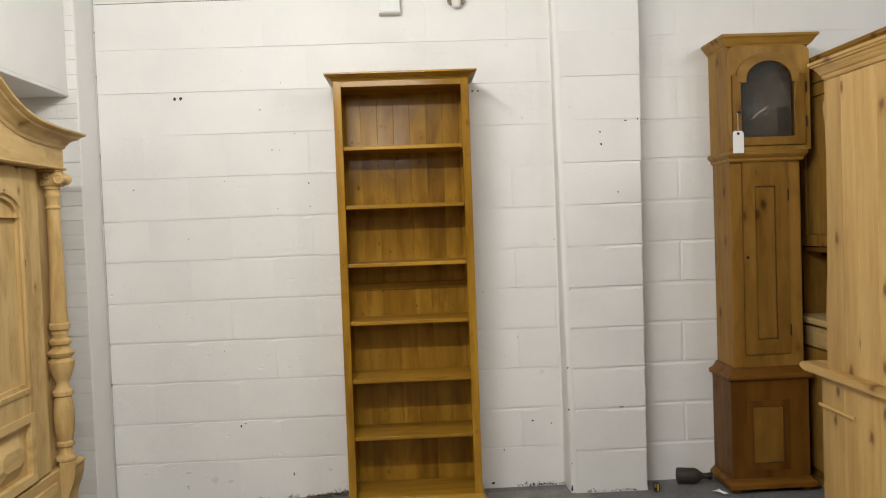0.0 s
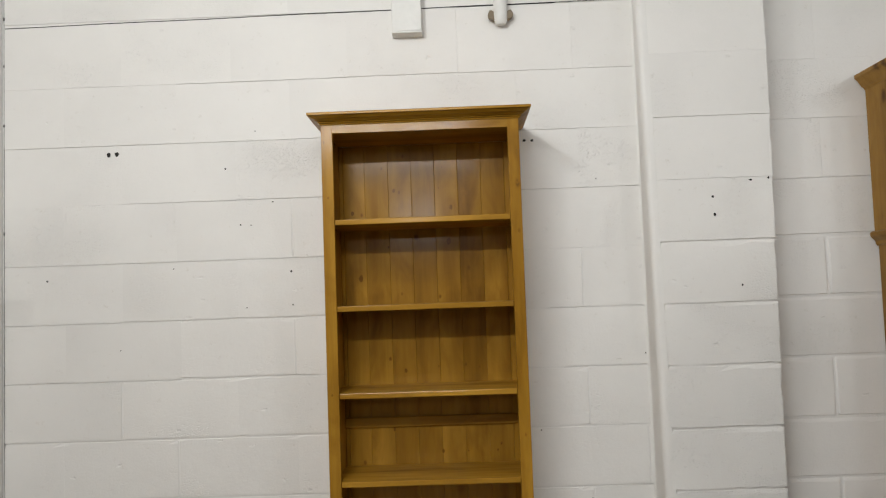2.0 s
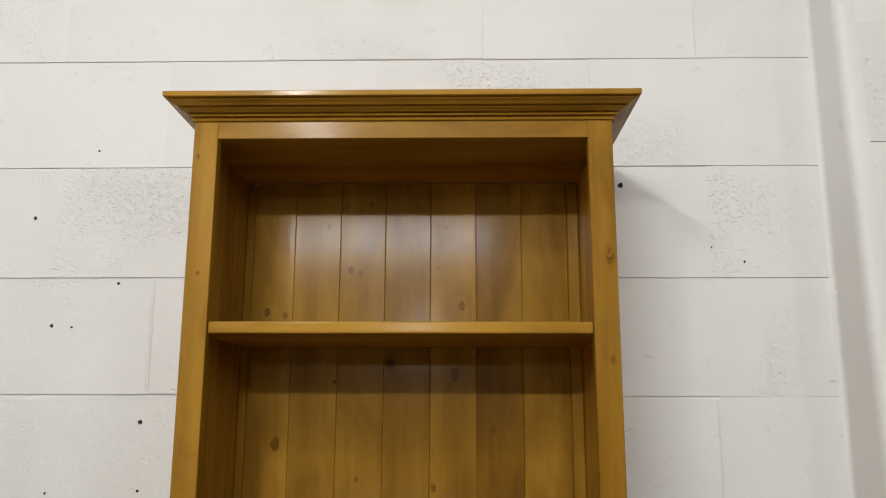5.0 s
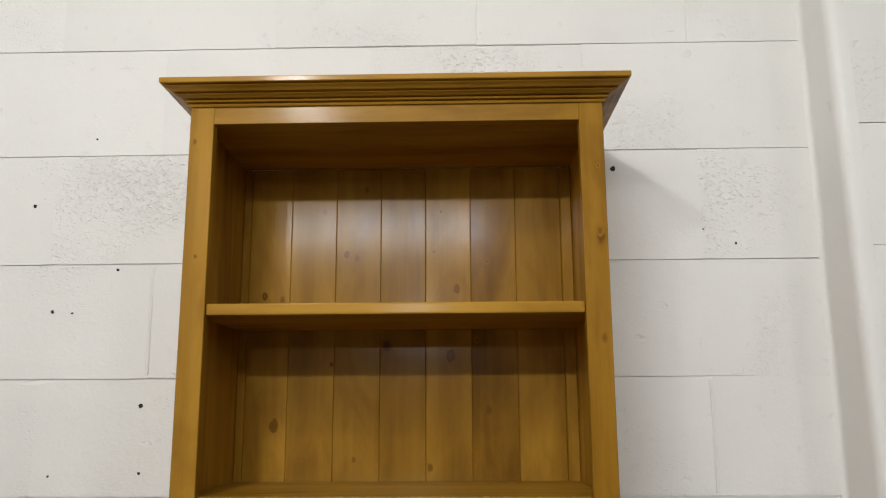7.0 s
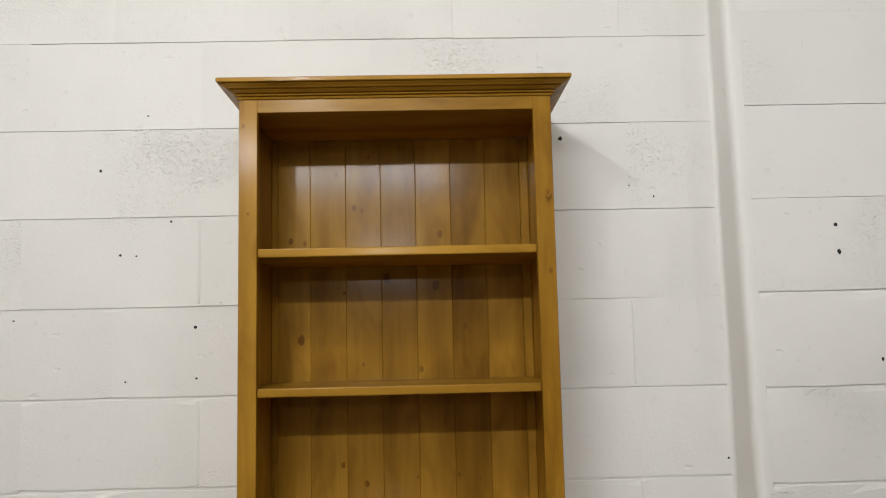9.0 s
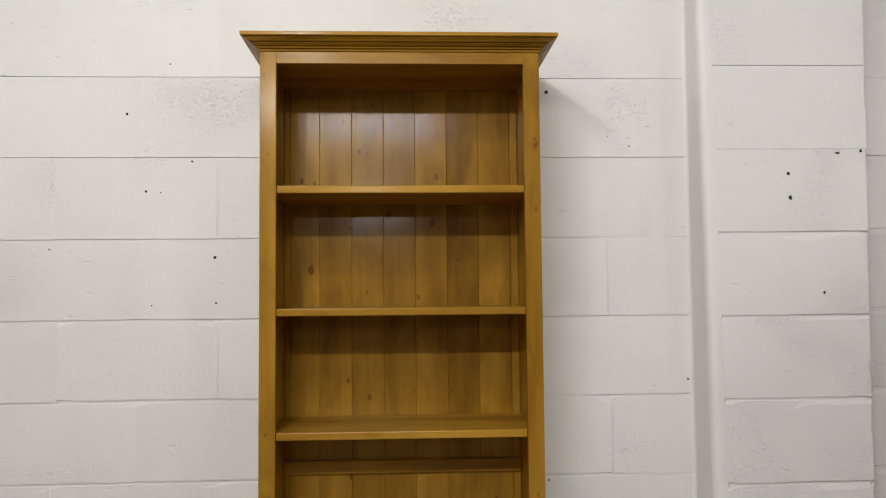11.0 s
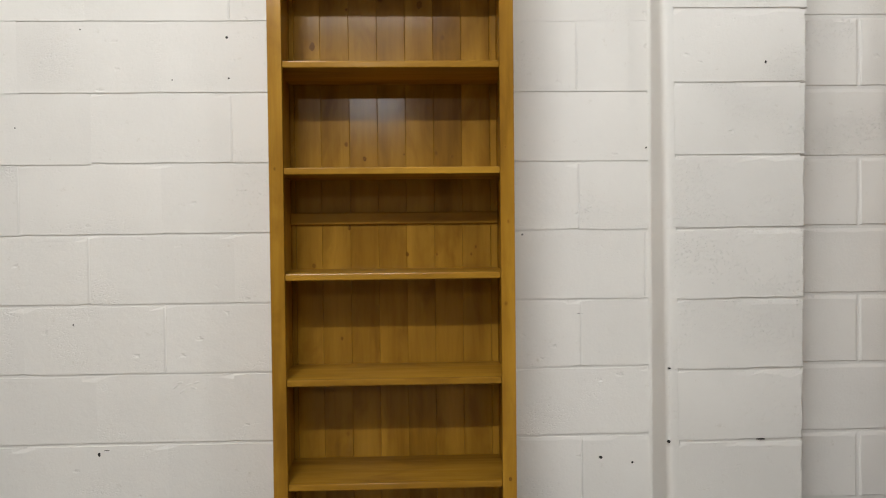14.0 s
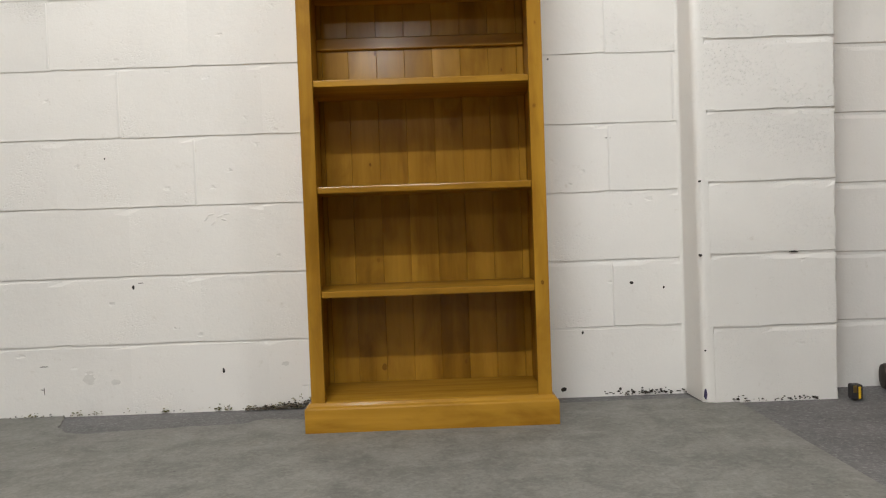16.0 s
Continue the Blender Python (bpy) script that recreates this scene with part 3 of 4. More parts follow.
def longcase_clock():
    c = thing("longcase_clock", 1.905, 4.38, 0, "tall old waxed pine longcase clock with arched glazed hood", "clock")
    back = 4.53
    # base, in reddish wood with shade coloured in
    part("base", box(1.684, 2.106, 4.262, back, 0.04, 0.618, 0.003), SHADED_RED["z"], c)
    low = [(-0.01, 0.022), (0.026, 0.022), (0.026, 0.045), (0.018, 0.056), (0.008, 0.062), (0.006, 0.072), (-0.01, 0.072)]
    part("base_moulding", crown(low, 1.684, 2.106, 4.262, back), SHADED_RED["x"], c)
    for x in (1.705, 2.085):
        part("foot", turned([(0.018, 0.0), (0.026, 0.006), (0.027, 0.014), (0.020, 0.024)], x, 4.272, 16), SHADED_RED["z"], c, smooth=True)
    pan = [(1.768, 0.118), (1.995, 0.118), (1.995, 0.492), (1.768, 0.492)]
    pin = [(1.796, 0.150), (1.967, 0.150), (1.967, 0.460), (1.796, 0.460)]
    part("base_panel_frame", ring(pan, pin, 4.255, 4.2635), SHADED_RED["z"], c)
    part("base_panel", box(1.801, 1.962, 4.257, 4.2635, 0.155, 0.455, 0.004), SHADED_WAX["z"], c)
    # dark sheet that colours the shade between panel and surround
    part("panel_groove", box(1.7955, 1.9675, 4.2605, 4.2628, 0.1495, 0.4605, 0), EDGE_SHADE, c, "dark backing painted as shade round the panel")
    mid = [(-0.04, 0.604), (0.014, 0.604), (0.02, 0.612), (0.02, 0.622), (0.012, 0.63), (-0.004, 0.638), (-0.018, 0.656), (-0.022, 0.668), (-0.04, 0.668)]
    part("waist_moulding", crown(mid, 1.684, 2.106, 4.262, back), SHADED_RED["x"], c)
    # waist, in the shade-darkened copy of the hood's pine
    part("waist", box(1.716, 2.096, 4.290, back, 0.62, 1.79, 0.003), SHADED_WAX["z"], c)
    # flat dark strip in place of the trunk door's edge shadow
    part("door_gap", ring([(1.7785, 0.7315), (2.0255, 0.7315), (2.0255, 1.7685), (1.7785, 1.7685)], [(1.783, 0.736), (2.021, 0.736), (2.021, 1.764), (1.783, 1.764)], 4.2888, 4.2912), EDGE_SHADE, c, "dark strip painted as shade round the trunk door")
    door_o = [(1.782, 0.735), (2.022, 0.735), (2.022, 1.765), (1.782, 1.765)]
    door_i = [(1.846, 0.812), (1.958, 0.812), (1.958, 1.632), (1.846, 1.632)]
    door = part("waist_door", ring(door_o, door_i, 4.280, 4.2915), SHADED_WAX["z"], c, "narrow panelled trunk door")
    part("door_panel", box(1.851, 1.953, 4.2845, 4.2913, 0.817, 1.627, 0.004), SHADED_WAX["z"], door)
    # the trunk panel's edge shade, as a dark sheet behind it
    part("panel_groove", box(1.8455, 1.9585, 4.2885, 4.2908, 0.8115, 1.6325, 0), EDGE_SHADE, door, "dark backing painted as shade round the panel")
    for z in (0.86, 1.58):
        part("hinge", box(2.023, 2.029, 4.2785, 4.2905, z - 0.03, z + 0.03, 0.001), IRON, door, "dark iron hinge")
    plate = turned([(0.006, 0.0), (0.008, 0.002), (0.006, 0.006)], 0, 0, 12)
    bmesh.ops.transform(plate, matrix=pose(1.80, 4.2795, 1.255, 90), verts=plate.verts)
    part("escutcheon", plate, IRON, door, "small dark keyhole plate")
    # hood
    neck = [(-0.045, 1.762), (0.0, 1.762), (0.006, 1.770), (0.006, 1.780), (0.018, 1.792), (0.024, 1.800), (0.024, 1.812), (0.016, 1.818), (-0.045, 1.818)]
    part("hood_moulding", crown(neck, 1.712, 2.10, 4.270, back), BROWN["x"], c)
    left, right, front = 1.705, 2.142, 4.255
    for x0, x1 in ((left, left + 0.016), (right - 0.016, right)):
        part("hood_side", box(x0, x1, front + 0.018, back, 1.818, 2.372, 0.002), BROWN["z"], c)
    part("hood_back", box(left + 0.017, right - 0.017, back - 0.012, back, 1.818, 2.372, 0), BROWN["z"], c)
    part("hood_top", box(left + 0.017, right - 0.017, front + 0.018, back - 0.013, 2.350, 2.372, 0), BROWN["x"], c)
    part("hood_floor", box(left + 0.017, right - 0.017, front + 0.018, back - 0.013, 1.818, 1.832, 0), BROWN["x"], c)
    spring = 2.176
    part("hood_front", ring(box_points(left, right, 1.818, 2.372, spring), arch_points(1.766, 2.064, 1.868, spring, 0.118), front, front + 0.0175), BROWN["z"], c)
    # edge shadow of the hood door, laid on as a dark strip
    part("door_gap", ring([(1.722, 1.8415), (2.1155, 1.8415), (2.1155, 2.216), (1.722, 2.216)], [(1.7275, 1.8465), (2.1105, 1.8465), (2.1105, 2.2125), (1.7275, 2.2125)], front - 0.0016, front + 0.001), EDGE_SHADE, c, "dark strip painted as shade round the hood door")
    hd = part("hood_door", join(box(1.726, 1.770, front - 0.013, front - 0.0008, 1.845, 2.213, 0.0015), box(2.060, 2.112, front - 0.013, front - 0.0008, 1.845, 2.213, 0.0015),
                                box(1.7705, 2.0595, front - 0.013, front - 0.0008, 1.845, 1.889, 0.0015)), BROWN["z"], c, "hood door with dark glazing under an arched rail")
    part("arched_rail", outline(arch_points(1.750, 2.080, 2.176, 2.2135, 0.115) + arch_points(1.798, 2.043, 2.176, 2.190, 0.095)[::-1], front - 0.017, front - 0.0009), BROWN["x"], hd, "pale arched top rail")
    pane = part("glass_pane", outline(arch_points(1.768, 2.062, 1.880, spring, 0.112), front - 0.0006, front + 0.0016), GLASS, hd, "dusty clear glass")
    pane.visible_shadow = False
    for z in (2.145, 1.965):
        part("hinge", box(2.1125, 2.119, front - 0.0155, front - 0.001, z - 0.028, z + 0.028, 0.001), IRON, hd, "dark iron hinge")
    part("catch", box(1.745, 1.762, front - 0.021, front - 0.013, 2.012, 2.026, 0.003), IRON, hd, "small dark catch")
    part("dial", outline(arch_points(1.760, 2.068, 1.895, spring, 0.130), front + 0.062, front + 0.066), DIAL, c, "dark arched dial, blotched for reflections in the glass")
    # pierced silvered centre work and the two pointers
    bits = []
    r = random.Random(11)
    for k in range(90):
        a = r.uniform(0, 2 * math.pi)
        d = 0.066 * r.random() ** 0.7
        s = r.uniform(0.002, 0.008)
        w = box(-s, s, 0, 0.0015, -0.0009, 0.0009, 0)
        bmesh.ops.rotate(w, verts=w.verts, cent=(0, 0, 0), matrix=Matrix.Rotation(r.choice((0.3, 1.2, 2.0, 2.8)) + r.uniform(-0.3, 0.3), 3, "Y"))
        bmesh.ops.translate(w, verts=w.verts, vec=(1.895 + d * math.cos(a) * 1.1, front + 0.056, 2.034 + d * math.sin(a) * 0.62))
        bits.append(w)
    part("dial_centre", join(*bits), TARNISH, c, "tarnished pierced silver centre work")
    # black patches painted where the hood glass reflects something dark
    for x0, x1, z0, z1 in ((1.762, 1.792, 1.895, 2.085), (1.992, 2.066, 1.895, 2.05)):
        part("dial_spandrel", box(x0, x1, front + 0.0575, front + 0.0615, z0, z1, 0.002), REFLECTION_BLACK, c, "black patch painted for a dark reflection in the glass")
    for turn, size in ((58, 0.060), (-50, 0.052)):
        hand = outline([(-0.0025, -0.015), (0.0025, -0.015), (0.0035, size * 0.5), (0.006, size * 0.62), (0.002, size * 0.75), (0.001, size), (-0.001, size), (-0.002, size * 0.75), (-0.006, size * 0.62), (-0.0035, size * 0.5)], 0, 0.0015)
        bmesh.ops.rotate(hand, verts=hand.verts, cent=(0, 0, 0), matrix=Matrix.Rotation(radians(turn if turn > 0 else 180 - turn), 3, "Y"))
        bmesh.ops.translate(hand, verts=hand.verts, vec=(1.888, front + 0.05 + (0.002 if turn > 0 else 0), 2.022))
        part("clock_hand", hand, SILVER, c, "pale ornate metal hand")
    top = [(-0.02, 2.366), (0.002, 2.366), (0.006, 2.374), (0.012, 2.378), (0.019, 2.388), (0.028, 2.402), (0.033, 2.407), (0.038, 2.411), (0.038, 2.424), (-0.02, 2.424)]
    part("cornice", crown(top, left, right, front, back), BROWN["x"], c, "projecting hood cornice")
    part("top_board", box(left + 0.02, right - 0.02, front + 0.021, back, 2.405, 2.4215, 0), BROWN["x"], c)
    c.location.x += 0.009
    return c


longcase_clock()


def price_tag():
    tag = thing("price_tag", 1.752, 4.232, 1.892, "blank white card tag hanging on a string from the hood door", "tag")
    tag.location = (0.009, 0, 0)
    x, z0, z1 = 1.752, 1.806, 1.922
    card = outline([(x - 0.029, z0), (x + 0.029, z0), (x + 0.029, z1 - 0.012), (x + 0.019, z1), (x - 0.019, z1), (x - 0.029, z1 - 0.012)], 4.2265, 4.2275)
    part("card", card, CARD, tag)
    eye = turned([(0.0075, 0.0), (0.0075, 0.001)], 0, 0, 14)
    e = part("eyelet", eye, IRON, tag, "dark eyelet")
    e.matrix_basis = pose(x, 4.2262, z1 - 0.014, 90)
    part("string", box(x - 0.0008, x + 0.0008, 4.2268, 4.2284, z1 - 0.014, 2.015, 0), CARD, tag)
    part("string", box(x - 0.0008, x + 0.0008, 4.2285, 4.242, 2.0135, 2.0150, 0), CARD, tag)


price_tag()


# ---- the wardrobe, built facing -y about its own base, then turned to face the room ----
def wardrobe():
    w = thing("wardrobe", 0, 0, 0, "large stripped pine wardrobe with arched cornice and turned columns", "wardrobe")
    half, depth = 0.74, 0.56

    def rise(x):
        return 0.17 * math.exp(-((abs(x) / 0.21) ** 1.4))

    part("carcass", box(-half, half, 0.045, depth, 0.06, 1.86, 0.004), PALE["z"], w)
    plinth = [(-0.02, 0.0), (0.05, 0.0), (0.05, 0.12), (0.04, 0.14), (0.02, 0.15), (-0.02, 0.15)]
    part("plinth", crown(plinth, -half, half, 0.02, depth), PALE["x"], w)
    # drawer stage under the door
    part("drawer_stage", box(-half - 0.012, half + 0.012, 0.01, 0.044, 0.16, 0.50, 0.004), PALE["x"], w)
    part("drawer_front", box(-0.60, 0.60, -0.004, 0.009, 0.20, 0.46, 0.005), PALE["x"], w)
    # frieze following the arch
    n = 56
    xs = [-half - 0.012 + (2 * half + 0.024) * k / n for k in range(n + 1)]
    frieze = [(-half - 0.012, 1.800), (half + 0.012, 1.800)] + [(x, 1.885 + rise(x)) for x in reversed(xs)]
    part("frieze", outline(frieze, -0.030, 0.044), PALE["x"], w, "plain arched frieze board")
    fillet = [(-0.06, 1.789), (0.008, 1.789), (0.012, 1.794), (0.008, 1.7995), (-0.06, 1.7995)]
    part("frieze_fillet", crown(fillet, -half - 0.008, half + 0.008, -0.030, depth), PALE["x"], w)
    # swept cornice
    profile = [(-0.03, 0.0), (0.004, 0.0), (0.008, 0.006), (0.010, 0.014), (0.016, 0.018), (0.021, 0.028), (0.030, 0.036), (0.046, 0.042), (0.054, 0.046), (0.056, 0.054), (0.068, 0.058), (0.076, 0.064), (0.076, 0.072), (-0.03, 0.072)]
    bm = bmesh.new()
    path = [(-half - 0.012, depth, -1, 0)] + [(x, -0.030, -1 if k == 0 else 1 if k == n else 0, 1) for k, x in enumerate(xs)] + [(half + 0.012, depth, 1, 0)]
    rings = []
    for x, y, sx, sy in path:
        rings.append([bm.verts.new((x + sx * o, y - sy * o, 1.880 + z + rise(x))) for o, z in profile])
    m = len(profile)
    for a, b in zip(rings, rings[1:]):
        for k in range(m):
            bm.faces.new((a[k], b[k], b[(k + 1) % m], a[(k + 1) % m]))
    bm.faces.new(rings[0])
    bm.faces.new(rings[-1][::-1])
    bmesh.ops.recalc_face_normals(bm, faces=bm.faces[:])
    part("cornice", bm, PALE["x"], w, "deep moulded cornice sweeping up to an arch", smooth=True)
    part("top_board", box(-half, half, 0.0445, depth, 1.862, 1.876, 0), PALE["x"], w)
    # columns
    shaft = [(0.030, 0.525), (0.042, 0.528), (0.042, 0.540), (0.036, 0.546), (0.028, 0.556), (0.027, 0.582), (0.036, 0.590), (0.037, 0.604), (0.030, 0.612), (0.033, 0.622), (0.040, 0.66), (0.043, 0.70),
             (0.042, 0.745), (0.037, 0.79), (0.034, 0.806), (0.042, 0.811), (0.043, 0.828), (0.032, 0.838), (0.027, 0.856), (0.028, 0.872), (0.036, 0.888), (0.047, 0.918), (0.054, 0.950), (0.054, 0.960),
             (0.046, 0.968), (0.040, 0.974), (0.053, 0.986), (0.056, 0.998), (0.050, 1.006), (0.036, 1.016), (0.034, 1.026), (0.045, 1.036), (0.046, 1.050), (0.034, 1.060), (0.032, 1.072), (0.036, 1.080),
             (0.033, 1.092), (0.043, 1.100), (0.044, 1.120), (0.037, 1.128), (0.038, 1.140), (0.0345, 1.17), (0.030, 1.40), (0.0265, 1.60), (0.0265, 1.618), (0.032, 1.622), (0.032, 1.628), (0.027, 1.634),
             (0.027, 1.664), (0.033, 1.672), (0.033, 1.682), (0.028, 1.690), (0.028, 1.700), (0.034, 1.706), (0.034, 1.716)]
    for s in (-1, 1):
        col = part("column", turned(shaft, s * 0.70, 0.0, 32), PALE["z"], w, "turned column with vase and rings", smooth=True)
        part("abacus", box(s * 0.70 - 0.038, s * 0.70 + 0.038, -0.034, 0.044, 1.779, 1.7885, 0.002), PALE["x"], col)
        # scrolled capital: a cushion that ends in a volute in front
        part("capital_cushion", box(s * 0.70 - 0.034, s * 0.70 + 0.034, -0.046, 0.044, 1.7165, 1.7785, 0.012, 3), PALE["y"], col, smooth=True)
        coil = [(0.004, -0.047), (0.007, -0.047), (0.009, -0.043), (0.012, -0.043), (0.014, -0.047), (0.020, -0.047), (0.024, -0.042), (0.025, -0.036), (0.019, -0.028), (0.016, -0.012), (0.016, 0.012), (0.019, 0.028),
                (0.025, 0.036), (0.024, 0.042), (0.020, 0.047), (0.014, 0.047), (0.012, 0.043), (0.009, 0.043), (0.007, 0.047), (0.004, 0.047)]
        for y, z, size in ((-0.044, 1.747, 1.0), (0.006, 1.760, 0.62)):
            volute = turned([(q * size, w) for q, w in coil], 0, 0, 20)
            bmesh.ops.rotate(volute, verts=volute.verts, cent=(0, 0, 0), matrix=Matrix.Rotation(radians(90), 3, "Y"))
            bmesh.ops.translate(volute, verts=volute.verts, vec=(s * 0.70, y, z))
            part("volute", volute, PALE["x"], col, "carved scroll of the capital", smooth=True)
        # bracket under the column
        prof = [(-0.060, 0.524), (-0.064, 0.514), (-0.056, 0.504), (-0.054, 0.47), (-0.044, 0.43), (-0.028, 0.39), (-0.020, 0.35), (-0.022, 0.28), (-0.022, 0.16), (0.009, 0.16), (0.009, 0.524)]
        bm = bmesh.new()
        a = [bm.verts.new((s * 0.70 - 0.05, y, z)) for y, z in prof]
        b = [bm.verts.new((s * 0.70 + 0.05, y, z)) for y, z in prof]
        bm.faces.new(a)
        bm.faces.new(b[::-1])
        for k in range(len(prof)):
            bm.faces.new((a[k], b[k], b[(k + 1) % len(prof)], a[(k + 1) % len(prof)]))
        bmesh.ops.recalc_face_normals(bm, faces=bm.faces[:])
        part("column_bracket", bm, PALE["z"], w, "scrolled bracket under the column")
        x0, x1 = sorted((s * 0.502, s * 0.60))
        part("front_stile", box(x0, x1, 0.020, 0.0445, 0.505, 1.788, 0.004), PALE["z"], w)
    # two doors, each with an arched upper panel and a fielded lower panel
    for s in (-1, 1):
        c = s * 0.2545
        pw = 0.168
        door = part("door", join(box(c - 0.243, c - pw, 0.012, 0.044, 0.51, 1.785, 0.004), box(c + pw, c + 0.243, 0.012, 0.044, 0.51, 1.785, 0.004),
                                 box(c - pw, c + pw, 0.012, 0.044, 0.785, 0.900, 0.004), box(c - pw, c + pw, 0.012, 0.044, 0.51, 0.54, 0.004),
                                 ring(box_points(c - pw, c + pw, 1.58, 1.785, 1.60), arch_points(c - pw + 0.001, c + pw - 0.001, 1.581, 1.595, 0.082), 0.012, 0.044)), PALE["z"], w, "panelled wardrobe door")
        part("upper_panel", box(c - pw, c + pw, 0.030, 0.040, 0.900, 1.70, 0), PALE["z"], door)
        part("lower_panel", box(c - pw, c + pw, 0.030, 0.040, 0.54, 0.785, 0), PALE["x"], door)
        for lo, hi in ((0.0, 0.017), (0.017, 0.036)):
            y = 0.006 if lo == 0 else 0.016
            part("panel_moulding", ring(arch_points(c - pw - 0.018 + lo, c + pw + 0.018 - lo, 0.880 + lo, 1.590, 0.104 - lo), arch_points(c - pw - 0.018 + hi, c + pw + 0.018 - hi, 0.880 + hi, 1.590, 0.104 - hi), y, 0.0295), PALE["z"], door)
        out = [(c - pw - 0.018, 0.515), (c + pw + 0.018, 0.515), (c + pw + 0.018, 0.795), (c - pw - 0.018, 0.795)]
        inn = [(c - pw + 0.014, 0.550), (c + pw - 0.014, 0.550), (c + pw - 0.014, 0.762), (c - pw + 0.014, 0.762)]
        part("panel_moulding", ring(out, inn, 0.004, 0.0295), PALE["x"], door)
        # raised field with clipped corners
        bm = bmesh.new()
        lo = [(-0.13, 0.605), (-0.085, 0.566), (0.085, 0.566), (0.13, 0.605), (0.13, 0.700), (0.085, 0.738), (-0.085, 0.738), (-0.13, 0.700)]
        a = [bm.verts.new((c + x, 0.0295, z)) for x, z in lo]
        b = [bm.verts.new((c + x * 0.62, 0.004, 0.652 + (z - 0.652) * 0.42)) for x, z in lo]
        bm.faces.new(a[::-1])
        bm.faces.new(b)
        for k in range(8):
            bm.faces.new((a[k], a[(k + 1) % 8], b[(k + 1) % 8], b[k]))
        bmesh.ops.recalc_face_normals(bm, faces=bm.faces[:])
        part("raised_field", bm, PALE["x"], door, "raised octagonal panel centre")
        leaf = [(c + 0.04 * math.cos(a) * (1 if k % 2 else 0.55), 1.700 + 0.032 * math.sin(a) * (1 if k % 2 else 0.55)) for k, a in ((k, math.pi * k / 6) for k in range(12))]
        part("carved_leaf", outline(leaf, -0.006, 0.0055, 0.003), PALE["z"], door, "small carved leaf over the panel")
    part("cover_strip", box(-0.010, 0.010, 0.002, 0.044, 0.51, 1.785, 0.004), PALE["z"], w)
    w.matrix_basis = pose(-1.515, 2.90, 0, 0, 0, 90)
    return w


wardrobe()


# ---- the dresser beside the clock ----
def dresser():
    d = thing("dresser", 0, 0, 0, "tall pale knotty pine dresser seen from its plank side", "dresser")
    x0, x1 = 1.62, 2.16
    y0 = 2.50
    # base side in planks
    ys = [y0, 2.62, 2.745, 2.86, 2.985, 3.145]
    for a, b in zip(ys, ys[1:]):
        part("plank", box(x0, x0 + 0.022, a + 0.0004, b - 0.0004, 0.07, 0.848, 0.0012), YELLOW["z"], d)
    part("base_body", box(x0 + 0.023, x1, y0, 3.135, 0.07, 0.848, 0.003), YELLOW["z"], d)
    part("drawer_runner", box(x0 - 0.009, x0 - 0.0005, 2.905, 3.160, 0.724, 0.736, 0.002), YELLOW["y"], d, "short wooden strip on the side")
    part("skirting", box(x0 - 0.014, x1, y0, 3.155, 0.0, 0.069, 0.004), YELLOW["y"], d)
    lip = [(y, z) for y, z in ((y0 - 0.01, 0.850), (3.245, 0.850), (3.262, 0.856), (3.275, 0.868), (3.268, 0.880), (3.250, 0.886), (y0 - 0.01, 0.886))]
    bm = bmesh.new()
    a = [bm.verts.new((x0 - 0.030, y, z)) for y, z in lip]
    b = [bm.verts.new((x1 + 0.03, y, z)) for y, z in lip]
    bm.faces.new(a)
    bm.faces.new(b[::-1])
    for k in range(len(lip)):
        bm.faces.new((a[k], b[k], b[(k + 1) % len(lip)], a[(k + 1) % len(lip)]))
    bmesh.ops.recalc_face_normals(bm, faces=bm.faces[:])
    bmesh.ops.bevel(bm, geom=bm.edges[:], offset=0.005, segments=2, affect="EDGES", clamp_overlap=True)
    part("countertop", bm, YELLOW["y"], d, "thick overhanging pine top")
    # rack side in planks, the front one with a shaped edge
    ys = [y0, 2.625, 2.735, 2.86, 2.965]
    for a, b in zip(ys, ys[1:]):
        part("plank", box(x0, x0 + 0.022, a + 0.0004, b - 0.0004, 0.887, 1.985, 0.0012), YELLOW["z"], d)
    edge = [(2.9654, 0.887), (3.098, 0.887), (3.098, 1.10), (3.094, 1.16), (3.085, 1.25), (3.078, 1.45), (3.076, 1.70), (3.080, 1.82), (3.090, 1.862), (3.094, 1.885), (3.088, 1.905), (3.080, 1.915), (3.080, 1.985), (2.9654, 1.985)]
    bm = bmesh.new()
    a = [bm.verts.new((x0, y, z)) for y, z in edge]
    b = [bm.verts.new((x0 + 0.022, y, z)) for y, z in edge]
    bm.faces.new(a)
    bm.faces.new(b[::-1])
    for k in range(len(edge)):
        bm.faces.new((a[k], b[k], b[(k + 1) % len(edge)], a[(k + 1) % len(edge)]))
    bmesh.ops.recalc_face_normals(bm, faces=bm.faces[:])
    part("plank", bm, YELLOW["z"], d, "front plank with a shaped edge")
    part("rack_far_side", box(x1 - 0.022, x1, y0, 3.08, 0.887, 1.985, 0.001), YELLOW["z"], d)
    part("rack_back", box(x0 + 0.023, x1 - 0.023, y0, y0 + 0.015, 0.887, 1.985, 0), YELLOW["z"], d)
    for z in (1.20, 1.50, 1.78):
        part("rack_shelf", box(x0 + 0.023, x1 - 0.023, y0 + 0.016, 3.05, z, z + 0.02, 0.002), YELLOW["x"], d)
    prof = [(-0.015, 1.986), (0.004, 1.986), (0.010, 1.992), (0.012, 2.003), (0.020, 2.008), (0.028, 2.020), (0.040, 2.034), (0.050, 2.038), (0.052, 2.044), (0.060, 2.047), (0.060, 2.058), (-0.015, 2.058)]
